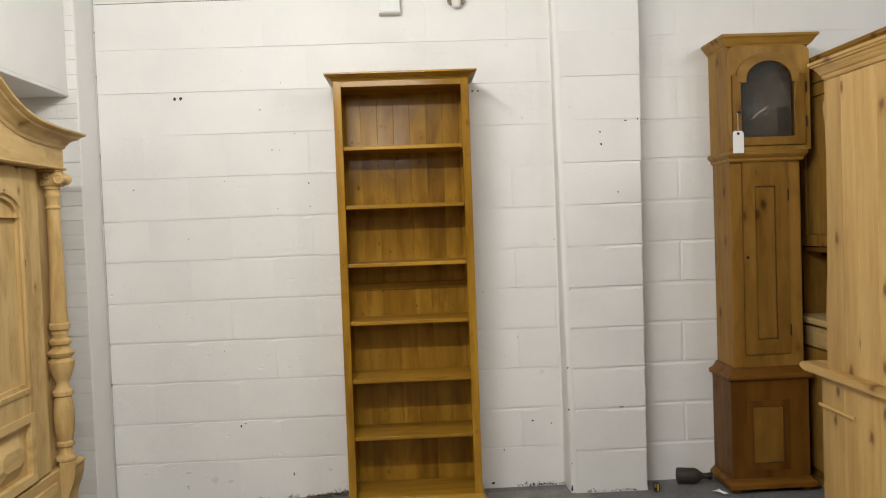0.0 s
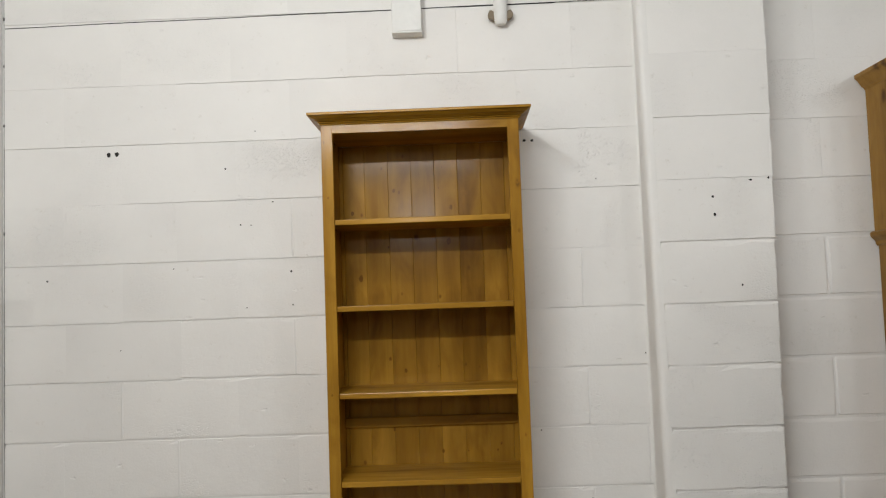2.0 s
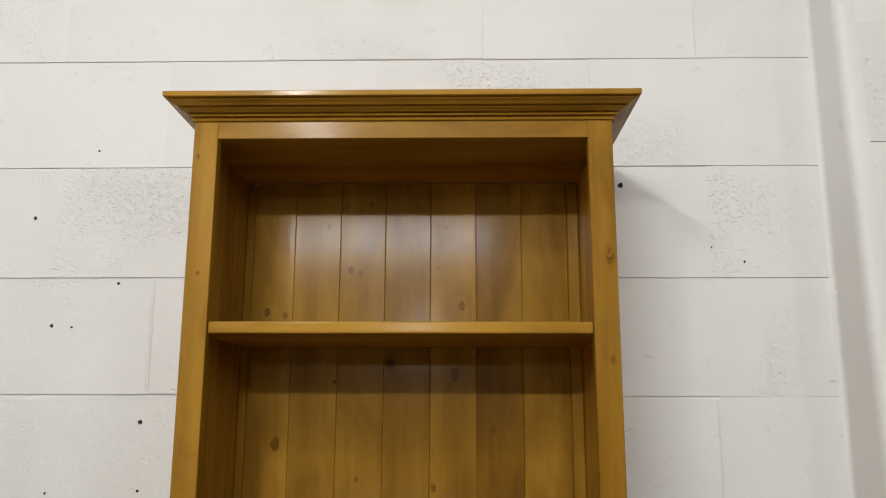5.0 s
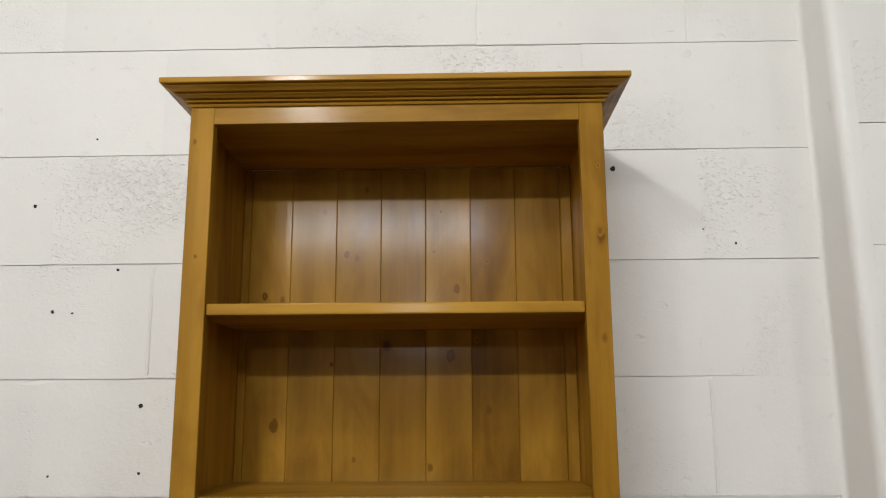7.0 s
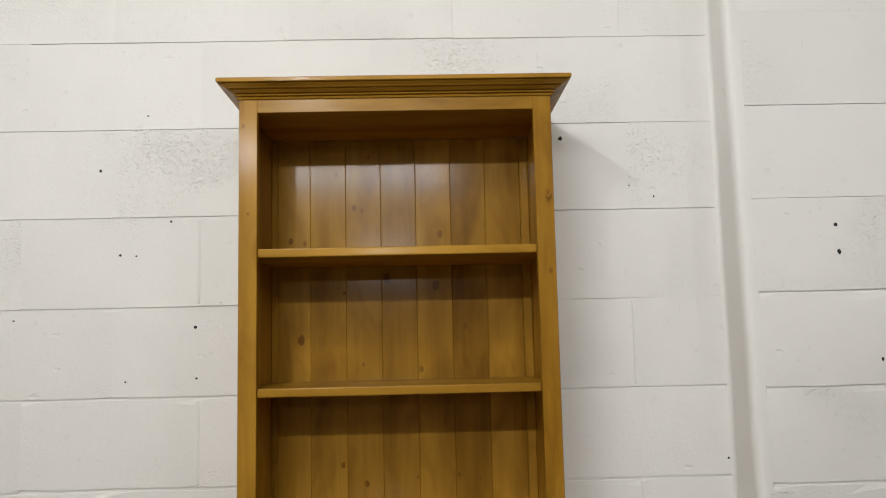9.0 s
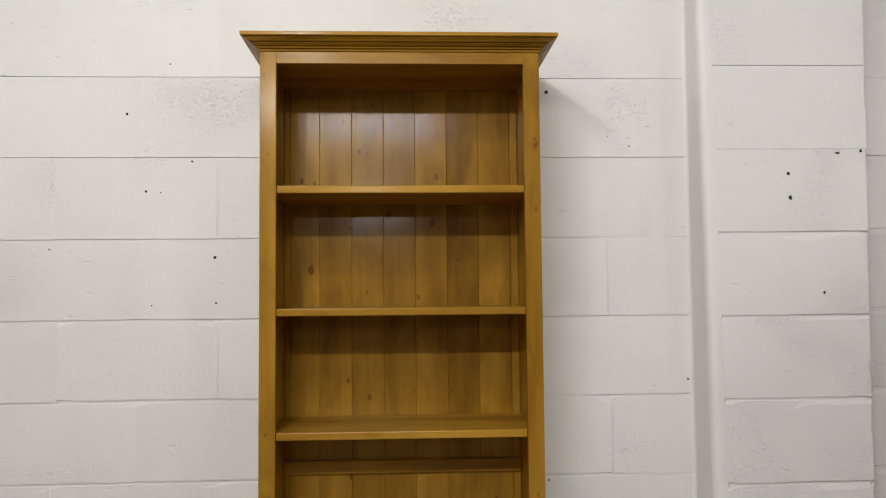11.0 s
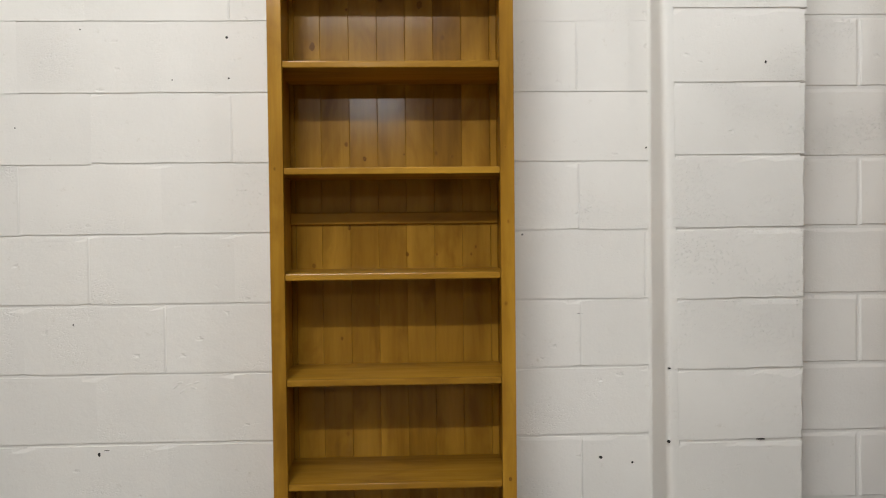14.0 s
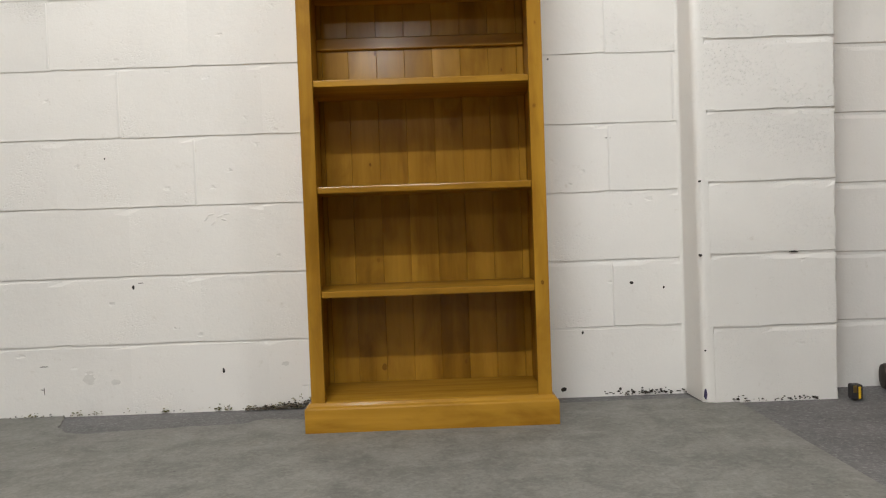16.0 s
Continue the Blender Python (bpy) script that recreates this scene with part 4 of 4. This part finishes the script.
    bm = swept(prof, [lambda o: (x0 - 0.4 * o, y0), lambda o: (x0 - 0.75 * o, 3.07 + 0.8 * o), lambda o: (x1 + o, 3.07 + 0.8 * o), lambda o: (x1 + o, y0)])
    part("cornice", bm, YELLOW["y"], d, "moulded pine cornice")
    part("rack_top", box(x0 + 0.015, x1 - 0.015, y0, 3.055, 1.9855, 2.0, 0), YELLOW["x"], d)
    return d


dresser()


def corner_dresser():
    """The piece in the corner behind, pale pine browned to stand for shade: cupboard over an open niche, worktop and
    drawers, facing across the room.
    """
    d = thing("corner_dresser", 0, 0, 0, "pine corner dresser browned for shade, with doors over an open niche", "dresser")
    x0, x1, y0, y1 = 2.205, 2.60, 3.42, 4.50
    for a, b in ((y0, y0 + 0.022), (y1 - 0.022, y1)):
        part("side_panel", box(x0, x1, a, b, 0.90, 2.24, 0.002), BROWN["z"], d)
    # carcass and niche coloured dark in place of the shade inside
    part("upper_carcass", box(x0 + 0.012, x1, y0 + 0.023, y1 - 0.023, 1.296, 2.236, 0.002), SHADED_RED["z"], d)
    part("niche_back", box(x1 - 0.014, x1, y0 + 0.023, y1 - 0.023, 0.922, 1.2955, 0.001), SHADED_RED["z"], d)
    part("niche_soffit", box(x0 + 0.006, x1 - 0.015, y0 + 0.023, y1 - 0.023, 1.268, 1.2955, 0.003), SHADED_RED["y"], d)
    middle = 0.5 * (y0 + y1)
    for a, b in ((y0 + 0.024, middle - 0.0015), (middle + 0.0015, y1 - 0.024)):
        door = part("door", join(box(x0 - 0.008, x0 + 0.0115, a, a + 0.06, 1.30, 2.165, 0.002), box(x0 - 0.008, x0 + 0.0115, b - 0.06, b, 1.30, 2.165, 0.002),
                                 box(x0 - 0.008, x0 + 0.0115, a + 0.0603, b - 0.0603, 1.30, 1.36, 0.002), box(x0 - 0.008, x0 + 0.0115, a + 0.0603, b - 0.0603, 2.10, 2.165, 0.002)), BROWN["z"], d, "plain framed door")
        part("door_panel", box(x0 + 0.001, x0 + 0.0112, a + 0.061, b - 0.061, 1.361, 2.099, 0.002), BROWN["z"], door)
        part("drawer_front", box(x0 - 0.030, x0 - 0.0085, a, b, 0.755, 0.868, 0.004), PALE["y"], d)
        part("lower_door", box(x0 - 0.030, x0 - 0.0085, a, b, 0.09, 0.747, 0.004), BROWN["z"], d)
    part("frieze_rail", box(x0 - 0.004, x0 + 0.0115, y0 + 0.023, y1 - 0.023, 2.172, 2.236, 0.002), BROWN["y"], d)
    part("lower_carcass", box(x0 - 0.008, x1, y0, y1, 0.04, 0.882, 0.003), BROWN["z"], d)
    part("plinth", box(x0 - 0.02, x1, y0 - 0.01, y1 + 0.01, 0.0, 0.0395, 0.003), BROWN["y"], d)
    part("worktop", box(x0 - 0.058, x1, y0 - 0.02, y1 + 0.02, 0.8825, 0.918, 0.010, 2), PALE["y"], d, "thick worktop with a rounded edge")
    prof = [(-0.015, 2.241), (0.004, 2.241), (0.012, 2.250), (0.02, 2.262), (0.030, 2.276), (0.036, 2.282), (0.036, 2.30), (-0.015, 2.30)]
    part("cornice", swept(prof, [lambda o: (x1, y1), lambda o: (x0 - o, y1), lambda o: (x0 - o, y0 - o), lambda o: (x1, y0 - o)]), BROWN["y"], d)
    part("top_panel", box(x0 + 0.02, x1, y0 + 0.016, y1, 2.241, 2.26, 0), BROWN["y"], d)
    return d


corner_dresser()


# ---- fittings on the walls ----
def bulkhead():
    b = thing("wall_bulkhead", 0, 0, 0, "white boxed-in bulkhead high on the side wall", "bulkhead", kind="structure")
    part("casing", box(X_LEFT + 0.002, -1.716, 2.1, BRICK_FACE - 0.002, 2.238, CEILING - 0.004, 0.003), PLASTER, b)
    part("underside_board", box(X_LEFT + 0.002, -1.710, 2.094, BRICK_FACE - 0.002, 2.218, 2.236, 0.003), PLASTER, b)


bulkhead()


def cable_trunking():
    t = thing("cable_trunking", 0, 0, 0, "white plastic cable trunking running down from the ceiling", "trunking")
    part("trunking_body", box(-0.105, 0.010, 4.478, WALL - 0.001, 2.656, CEILING - 0.002, 0.004, 2), WHITE_PLASTIC, t)
    part("end_cap", box(-0.1065, 0.0115, 4.4765, WALL - 0.001, 2.648, 2.6555, 0.002), WHITE_PLASTIC, t)


cable_trunking()


def wall_pipe():
    p = thing("wall_pipe", 0, 0, 0, "white painted pipe end held by a tan clip", "pipe")
    part("pipe", turned([(0.004, 2.672), (0.018, 2.674), (0.024, 2.682), (0.026, 2.70), (0.027, 2.73), (0.027, 2.80), (0.025, 2.82), (0.025, CEILING - 0.002)], 0.318, 4.505, 24), WHITE_PLASTIC, p, smooth=True)
    for s in (-1, 1):
        part("clip_ear", outline([(0.318 + s * 0.022, 2.688), (0.318 + s * 0.046, 2.700), (0.318 + s * 0.050, 2.716), (0.318 + s * 0.040, 2.734), (0.318 + s * 0.024, 2.726)], 4.500, 4.522, 0.003), TAN_PLASTIC, p)
    part("clip_plate", box(0.30, 0.336, 4.522, WALL - 0.001, 2.69, 2.73, 0.002), TAN_PLASTIC, p)


wall_pipe()


def blob(x, z, rx, rz, face, r, thick=0.0012, n=9):
    bm = bmesh.new()
    pts = [(x + rx * math.cos(2 * math.pi * k / n) * r.uniform(0.7, 1.15), z + rz * math.sin(2 * math.pi * k / n) * r.uniform(0.7, 1.15)) for k in range(n)]
    bm.free()
    return outline(pts, face - thick, face + 0.004)


r = random.Random(21)
for x, z, rx, rz in ((-1.240, 2.226, 0.011, 0.014), (-1.208, 2.229, 0.010, 0.013), (-1.486, 1.738, 0.005, 0.005), (-0.530, 1.745, 0.006, 0.006), (0.423, 2.222, 0.008, 0.007), (0.392, 2.222, 0.008, 0.008),
                     (-0.780, 2.155, 0.005, 0.005), (-0.596, 2.019, 0.004, 0.004), (-0.724, 1.933, 0.005, 0.005), (-0.526, 1.615, 0.004, 0.004), (-1.031, 0.831, 0.003, 0.004), (-0.958, 0.412, 0.006, 0.010),
                     (-0.678, 0.130, 0.005, 0.011), (0.667, 0.368, 0.008, 0.007), (0.772, 0.349, 0.004, 0.004), (0.501, 0.210, 0.005, 0.008), (0.434, 0.024, 0.014, 0.010), (0.664, 2.062, 0.0025, 0.004), (0.822, 1.385, 0.004, 0.004), (0.413, 1.105, 0.004, 0.004), (0.773, 0.351, 0.004, 0.004), (-0.683, 1.93, 0.003, 0.003), (-0.66, 2.30, 0.003, 0.003),
                     (0.60, 2.092, 0.002, 0.0025), (-0.705, 1.61, 0.003, 0.003), (-0.99, 1.77, 0.003, 0.003), (0.13, 2.30, 0.005, 0.004), (-1.20, 1.46, 0.003, 0.003)):
    part("drill_hole", blob(x, z, rx * 0.8, rz * 0.8, WALL, r), DARK, wall_north, "dark hole or chip in the paint")
for x, z, rx, rz in ((1.060, 1.957, 0.007, 0.007), (1.064, 1.891, 0.007, 0.008), (1.201, 2.014, 0.009, 0.004), (1.266, 2.02, 0.005, 0.006), (0.846, 0.687, 0.007, 0.004), (1.150, 1.631, 0.004, 0.006), (0.843, 0.459, 0.007, 0.006), (0.852, 0.162, 0.003, 0.004)):
    part("drill_hole", blob(x, z, rx * 0.8, rz * 0.8, PIER, r), DARK, pier, "dark hole or chip in the paint")
for x, z, rx, rz in ((-0.455, 0.030, 0.020, 0.008), (-0.43, 0.046, 0.010, 0.009), (-0.40, 0.026, 0.016, 0.010), (-0.385, 0.052, 0.007, 0.006), (-0.50, 0.020, 0.014, 0.005), (-0.995, 0.006, 0.008, 0.005)) * 3:
    part("damp_stain", blob(x + r.uniform(-0.006, 0.006), z * 0.7 + r.uniform(0, 0.012), rx * r.uniform(0.12, 0.4), rz * r.uniform(0.15, 0.45), WALL, r, 0.0004, 11), LICHEN, wall_north, "greenish damp stain")
part("ink_mark", blob(0.850, 0.026, 0.006, 0.017, PIER, r), VIOLET, pier, "dark violet ink mark")
# scratches and a grey smear near the foot of the wall
for x, z, rx, rz in ((-1.262, 0.083, 0.0012, 0.014), (-1.268, 0.088, 0.008, 0.0012), (-1.258, 0.163, 0.017, 0.0016), (-0.935, 0.425, 0.010, 0.0014), (0.60, 0.845, 0.010, 0.0014), (1.135, 0.461, 0.014, 0.0025)):
    part("scratch", blob(x, z, rx, rz, WALL if x < 1 else PIER, r, 0.0006), SOOT, wall_north if x < 1 else pier, "thin dark scratch")
for x, z, rx, rz in ((-1.115, 0.118, 0.020, 0.019), (-1.03, 0.105, 0.016, 0.010), (-0.475, 0.145, 0.014, 0.008)):
    part("smear", blob(x, z, rx, rz, WALL, r, 0.0004, 15), SMEAR, wall_north, "faint grey smear")
# raised dabs of thick paint
for x, z, turn in ((-0.712, 0.628, 0.9), (-0.690, 0.612, 0.7), (-0.668, 0.633, 0.35), (-0.645, 0.640, 0.2), (-0.655, 0.622, -0.3), (-0.698, 0.640, 0.1), (0.634, 1.192, 0.2), (0.627, 1.183, -0.6)):
    pts = [(x + 0.011 * math.cos(q) * math.cos(turn) - 0.0035 * math.sin(q) * math.sin(turn), z + 0.011 * math.cos(q) * math.sin(turn) + 0.0035 * math.sin(q) * math.cos(turn)) for q in (2 * math.pi * k / 10 for k in range(10))]
    part("paint_dab", outline(pts, WALL - 0.0018, WALL + 0.003, 0.0014), MORTAR, wall_north, smooth=True)
# flaked paint along the foot of the wall
for k in range(46):
    x = r.uniform(0.56, 0.84) if k < 24 else r.uniform(0.93, 1.01) if k < 32 else r.uniform(1.06, 1.20)
    part("paint_flake", blob(x, 0.004 + 0.022 * r.random() ** 1.6 * (1 if k < 32 else 0.35), r.uniform(0.002, 0.006), r.uniform(0.0012, 0.003), WALL if k < 24 else PIER, r, 0.0006, 7), SOOT, wall_north if k < 24 else pier)
# open bed joint near the top of the block wall
joint = outline([(x, 2.7637 + 0.0077 * x + 0.0008 * math.sin(9 * x) + s) for s, xs in ((-0.0015, [-1.65 + 0.1 * k for k in range(26)]), (0.0015, [0.85 - 0.1 * k for k in range(26)])) for x in xs], WALL - 0.0012, WALL + 0.0065)
part("open_joint", joint, DARK, wall_north, "thin black open joint")
joint = outline([(1.285, 2.7758), (1.66, 2.7755), (1.66, 2.7780), (1.285, 2.7783)], WALL - 0.0020, WALL + 0.0065)
part("open_joint", joint, DARK, wall_north, "thin black open joint")


crack = outline([(-1.6562, 0.0), (-1.6550, 0.0), (-1.6552, 0.9), (-1.6548, 1.7), (-1.6551, 2.6), (-1.6550, CEILING), (-1.6562, CEILING), (-1.6562, 1.3)], WALL - 0.0008, WALL + 0.006)
part("corner_crack", crack, SOOT, wall_north, "thin dark crack in the corner")
for z in (0.67, 1.93, 2.36, 2.60, 2.79):
    part("paint_chip", blob(-1.656, z, 0.003, 0.008, WALL, r), DARK, wall_north, "dark chip in the corner")


# ---- small things on the floor ----
def pebble(x, y, z, s, r):
    bm = bmesh.new()
    bmesh.ops.create_icosphere(bm, subdivisions=1, radius=s)
    for v in bm.verts:
        v.co *= r.uniform(0.6, 1.2)
        v.co.z *= 0.6
    bmesh.ops.translate(bm, verts=bm.verts, vec=(x, y, z))
    return bm


r = random.Random(8)
heap = [pebble(-0.372 - 0.24 * f, 4.536 - abs(r.gauss(0, 0.010)), 0.001 + abs(r.gauss(0, 0.011 * (1.1 - f))), r.uniform(0.0015, 0.005), r) for f in (r.random() ** 1.2 for _ in range(230))]
tagged(part("rubble", join(*heap), RUBBLE), "crumbled mortar and dirt along the foot of the wall", "rubble", kind="stuff")
heap = [pebble(-0.370 - 0.22 * f, 4.537 - abs(r.gauss(0, 0.006)), 0.002 + abs(r.gauss(0, 0.014 * (1.1 - f))), r.uniform(0.0015, 0.005), r) for f in (r.random() ** 1.3 for _ in range(190))]
tagged(part("grime", join(*heap), SOOT), "dark grime in the gap under the wall", "dirt", kind="stuff")
heap = [pebble(x + r.gauss(0, 0.010), 4.537 - abs(r.gauss(0, 0.004)), 0.001 + abs(r.gauss(0, 0.007)), r.uniform(0.0015, 0.0045), r) for x in (-1.09, -1.16, -0.87, -0.70, -0.67, -1.30, -0.60, -0.52, -0.49, -0.455, -0.43) for _ in range(13)]
tagged(part("moss", join(*heap), MOSS), "small olive tufts of moss at the foot of the wall", "moss", kind="stuff")
heap = [pebble(r.uniform(0.62, 0.84), 4.536 - abs(r.gauss(0, 0.004)), 0.002 + abs(r.gauss(0, 0.008)), r.uniform(0.002, 0.006), r) for _ in range(40)]
heap += [pebble(r.uniform(0.95, 1.20), 4.378 - abs(r.gauss(0, 0.003)), 0.001 + abs(r.gauss(0, 0.005)), r.uniform(0.002, 0.005), r) for _ in range(26)]
heap += [pebble(r.uniform(-1.6, -0.6), 4.537 - abs(r.gauss(0, 0.003)), 0.001 + abs(r.gauss(0, 0.003)), r.uniform(0.0015, 0.004), r) for _ in range(40)]
tagged(part("grit", join(*heap), SOOT), "scattered dark grit along the foot of the wall", "dirt", kind="stuff")


def tape_measure():
    t = thing("tape_measure", 0, 0, 0, "small black and yellow tape measure lying against the pier", "tool")
    part("case", box(1.287, 1.319, 4.334, 4.370, 0.001, 0.048, 0.007, 2), BLACK_PLASTIC, t)
    part("yellow_band", box(1.3035, 1.3115, 4.3325, 4.3355, 0.005, 0.042, 0.001), YELLOW_PLASTIC, t, "yellow strip")
    part("brass_clip", box(1.2875, 1.299, 4.3325, 4.3345, 0.024, 0.046, 0.0008), BRASS, t)


tape_measure()


def bottle():
    b = thing("bottle", 0, 0, 0, "dark bottle lying on the floor by the clock", "bottle")
    lie = Matrix.Translation((1.45, 4.47, 0.043)) @ pose(0, 0, 0, 0, 90, -14)
    for name, prof, mat in (("bottle_body", [(0.02, 0.0), (0.038, 0.003), (0.042, 0.012), (0.042, 0.10), (0.036, 0.118), (0.02, 0.136), (0.016, 0.145), (0.016, 0.168)], BROWN_GLASS), ("cap", [(0.018, 0.169), (0.0195, 0.172), (0.0195, 0.192), (0.017, 0.195)], IRON)):
        bm = turned(prof, 0, 0, 24)
        bmesh.ops.transform(bm, matrix=lie, verts=bm.verts)
        part(name, bm, mat, b, smooth=True)


bottle()


def paper_scrap():
    pts = [(1.585, 4.292), (1.612, 4.262), (1.632, 4.226), (1.652, 4.224), (1.648, 4.252), (1.662, 4.262), (1.640, 4.276), (1.630, 4.298), (1.606, 4.296)]
    bm = bmesh.new()
    rr = random.Random(3)
    top = [bm.verts.new((x, y, 0.004 + rr.uniform(0, 0.012))) for x, y in pts]
    mid = bm.verts.new((1.626, 4.262, 0.016))
    for k in range(len(top)):
        bm.faces.new((top[k], top[(k + 1) % len(top)], mid))
    ob = tagged(part("paper_scrap", bm, CARD), "torn scrap of white paper on the floor by the clock", "paper")
    m = ob.modifiers.new("thick", "SOLIDIFY")
    m.thickness = 0.0006


paper_scrap()


# ---- blocks and bricks ----
r = random.Random(2)
ODD = [-2.09 + 0.448 * k for k in range(13)]
SHOWN = {1: (0.6,), 10: (0.376,), 11: (0.151, 0.6)}  # upright joints that still show as grooves
EVEN = [-1.866 + 0.448 * k for k in range(13)]
for n, (z0, z1) in enumerate(zip(COURSES, COURSES[1:])):
    cuts = [c + r.uniform(-0.008, 0.008) for c in (ODD if n % 2 else EVEN)]
    first = min(c for c in cuts if c > -1.32)
    thick = 0.25 if n > 4 else 1.0  # the paint lies thick over the joints beside the corner
    lay("block", wall_north, -1.655, first, WALL, z0, z1, cuts, BLOCK, 0.006 * thick, 0.0045 * thick, 0.002 * thick, 0.02, r, 0.03, True)
    thick = 0.8 if n < 8 else 0.5
    break_x = max(c for c in cuts if c < 0.6)
    lay("block", wall_north, first, break_x, WALL, z0, z1, cuts, BLOCK, 0.006 * thick, 0.0045 * thick, 0.002, 0.02, r, 0.03, True, SHOWN.get(n, ()))
    thick *= 1.0 if n < 4 else 0.6
    lay("block", wall_north, break_x, 0.843, WALL, z0, z1, cuts, BLOCK, 0.006 * thick, 0.0045 * thick, 0.002, 0.02, r, 0.03, True, SHOWN.get(n, ()))
# upright joints that show as ridges of thick paint
for x, n in ((-1.197, 5), (-0.743, 3), (-0.523, 8), (-0.98, 4), (0.604, 3), (0.600, 5), (0.595, 7), (0.818, 4), (-0.52, 6)):
    pts = [(x + s * 0.0035 + r.uniform(-0.0007, 0.0007), COURSES[n] + 0.008 + (COURSES[n + 1] - COURSES[n] - 0.016) * f) for s, fs in ((-1, (0, 0.2, 0.4, 0.6, 0.8, 1)), (1, (1, 0.8, 0.6, 0.4, 0.2, 0))) for f in fs]
    part("mortar_ridge", outline(pts, WALL - 0.0016, WALL + 0.003, 0.0013), MORTAR, wall_north, smooth=True)
for n, (z0, z1) in enumerate(zip(RECESS_COURSES, RECESS_COURSES[1:])):
    right = [1.535 + 0.448 * k for k in range(4)] if n % 2 else [1.31 + 0.448 * k for k in range(1, 5)]
    right += [right[-1] + 0.448 * k for k in range(1, 11)]
    thick = 0.08 if z0 > 1.9 else 1.0
    lay("block", wall_north, 1.278, X_RIGHT - 0.002, WALL, z0, z1, right, BLOCK, 0.009 * thick, 0.0048 * thick, 0.003 * thick, 0.02, r)
for z0, z1 in zip(PIER_COURSES, PIER_COURSES[1:]):
    worn = 1.0 if z0 < 1.2 else 0.8 if z0 < 1.7 else 0.4 if z0 < 1.9 else 0.07
    lay("block", pier, pier_edge((z0 + z1) / 2) + 0.024, 1.277 + 0.007 * (z0 - 0.9), PIER, z0, z1, [], ROUGH_BLOCK if z0 < 1.5 else BLOCK, 0.007 * worn, 0.0052 * worn, 0.006, 0.022, r, 0.1, soft_left=True)
z, n = 0.0, 0
while z < CEILING - 0.03:
    z1 = min(z + 0.0752, CEILING)
    cuts = [-1.664 - (0.225 if n % 2 else 0.1125) - 0.225 * k for k in range(4)][::-1]
    lay("brick", brick_pier, X_LEFT + 0.004, -1.666, BRICK_FACE, z, z1, cuts, BRICKS, 0.0018, 0.0017, 0.001, 0.02, r, 0.10)
    z, n = z1, n + 1
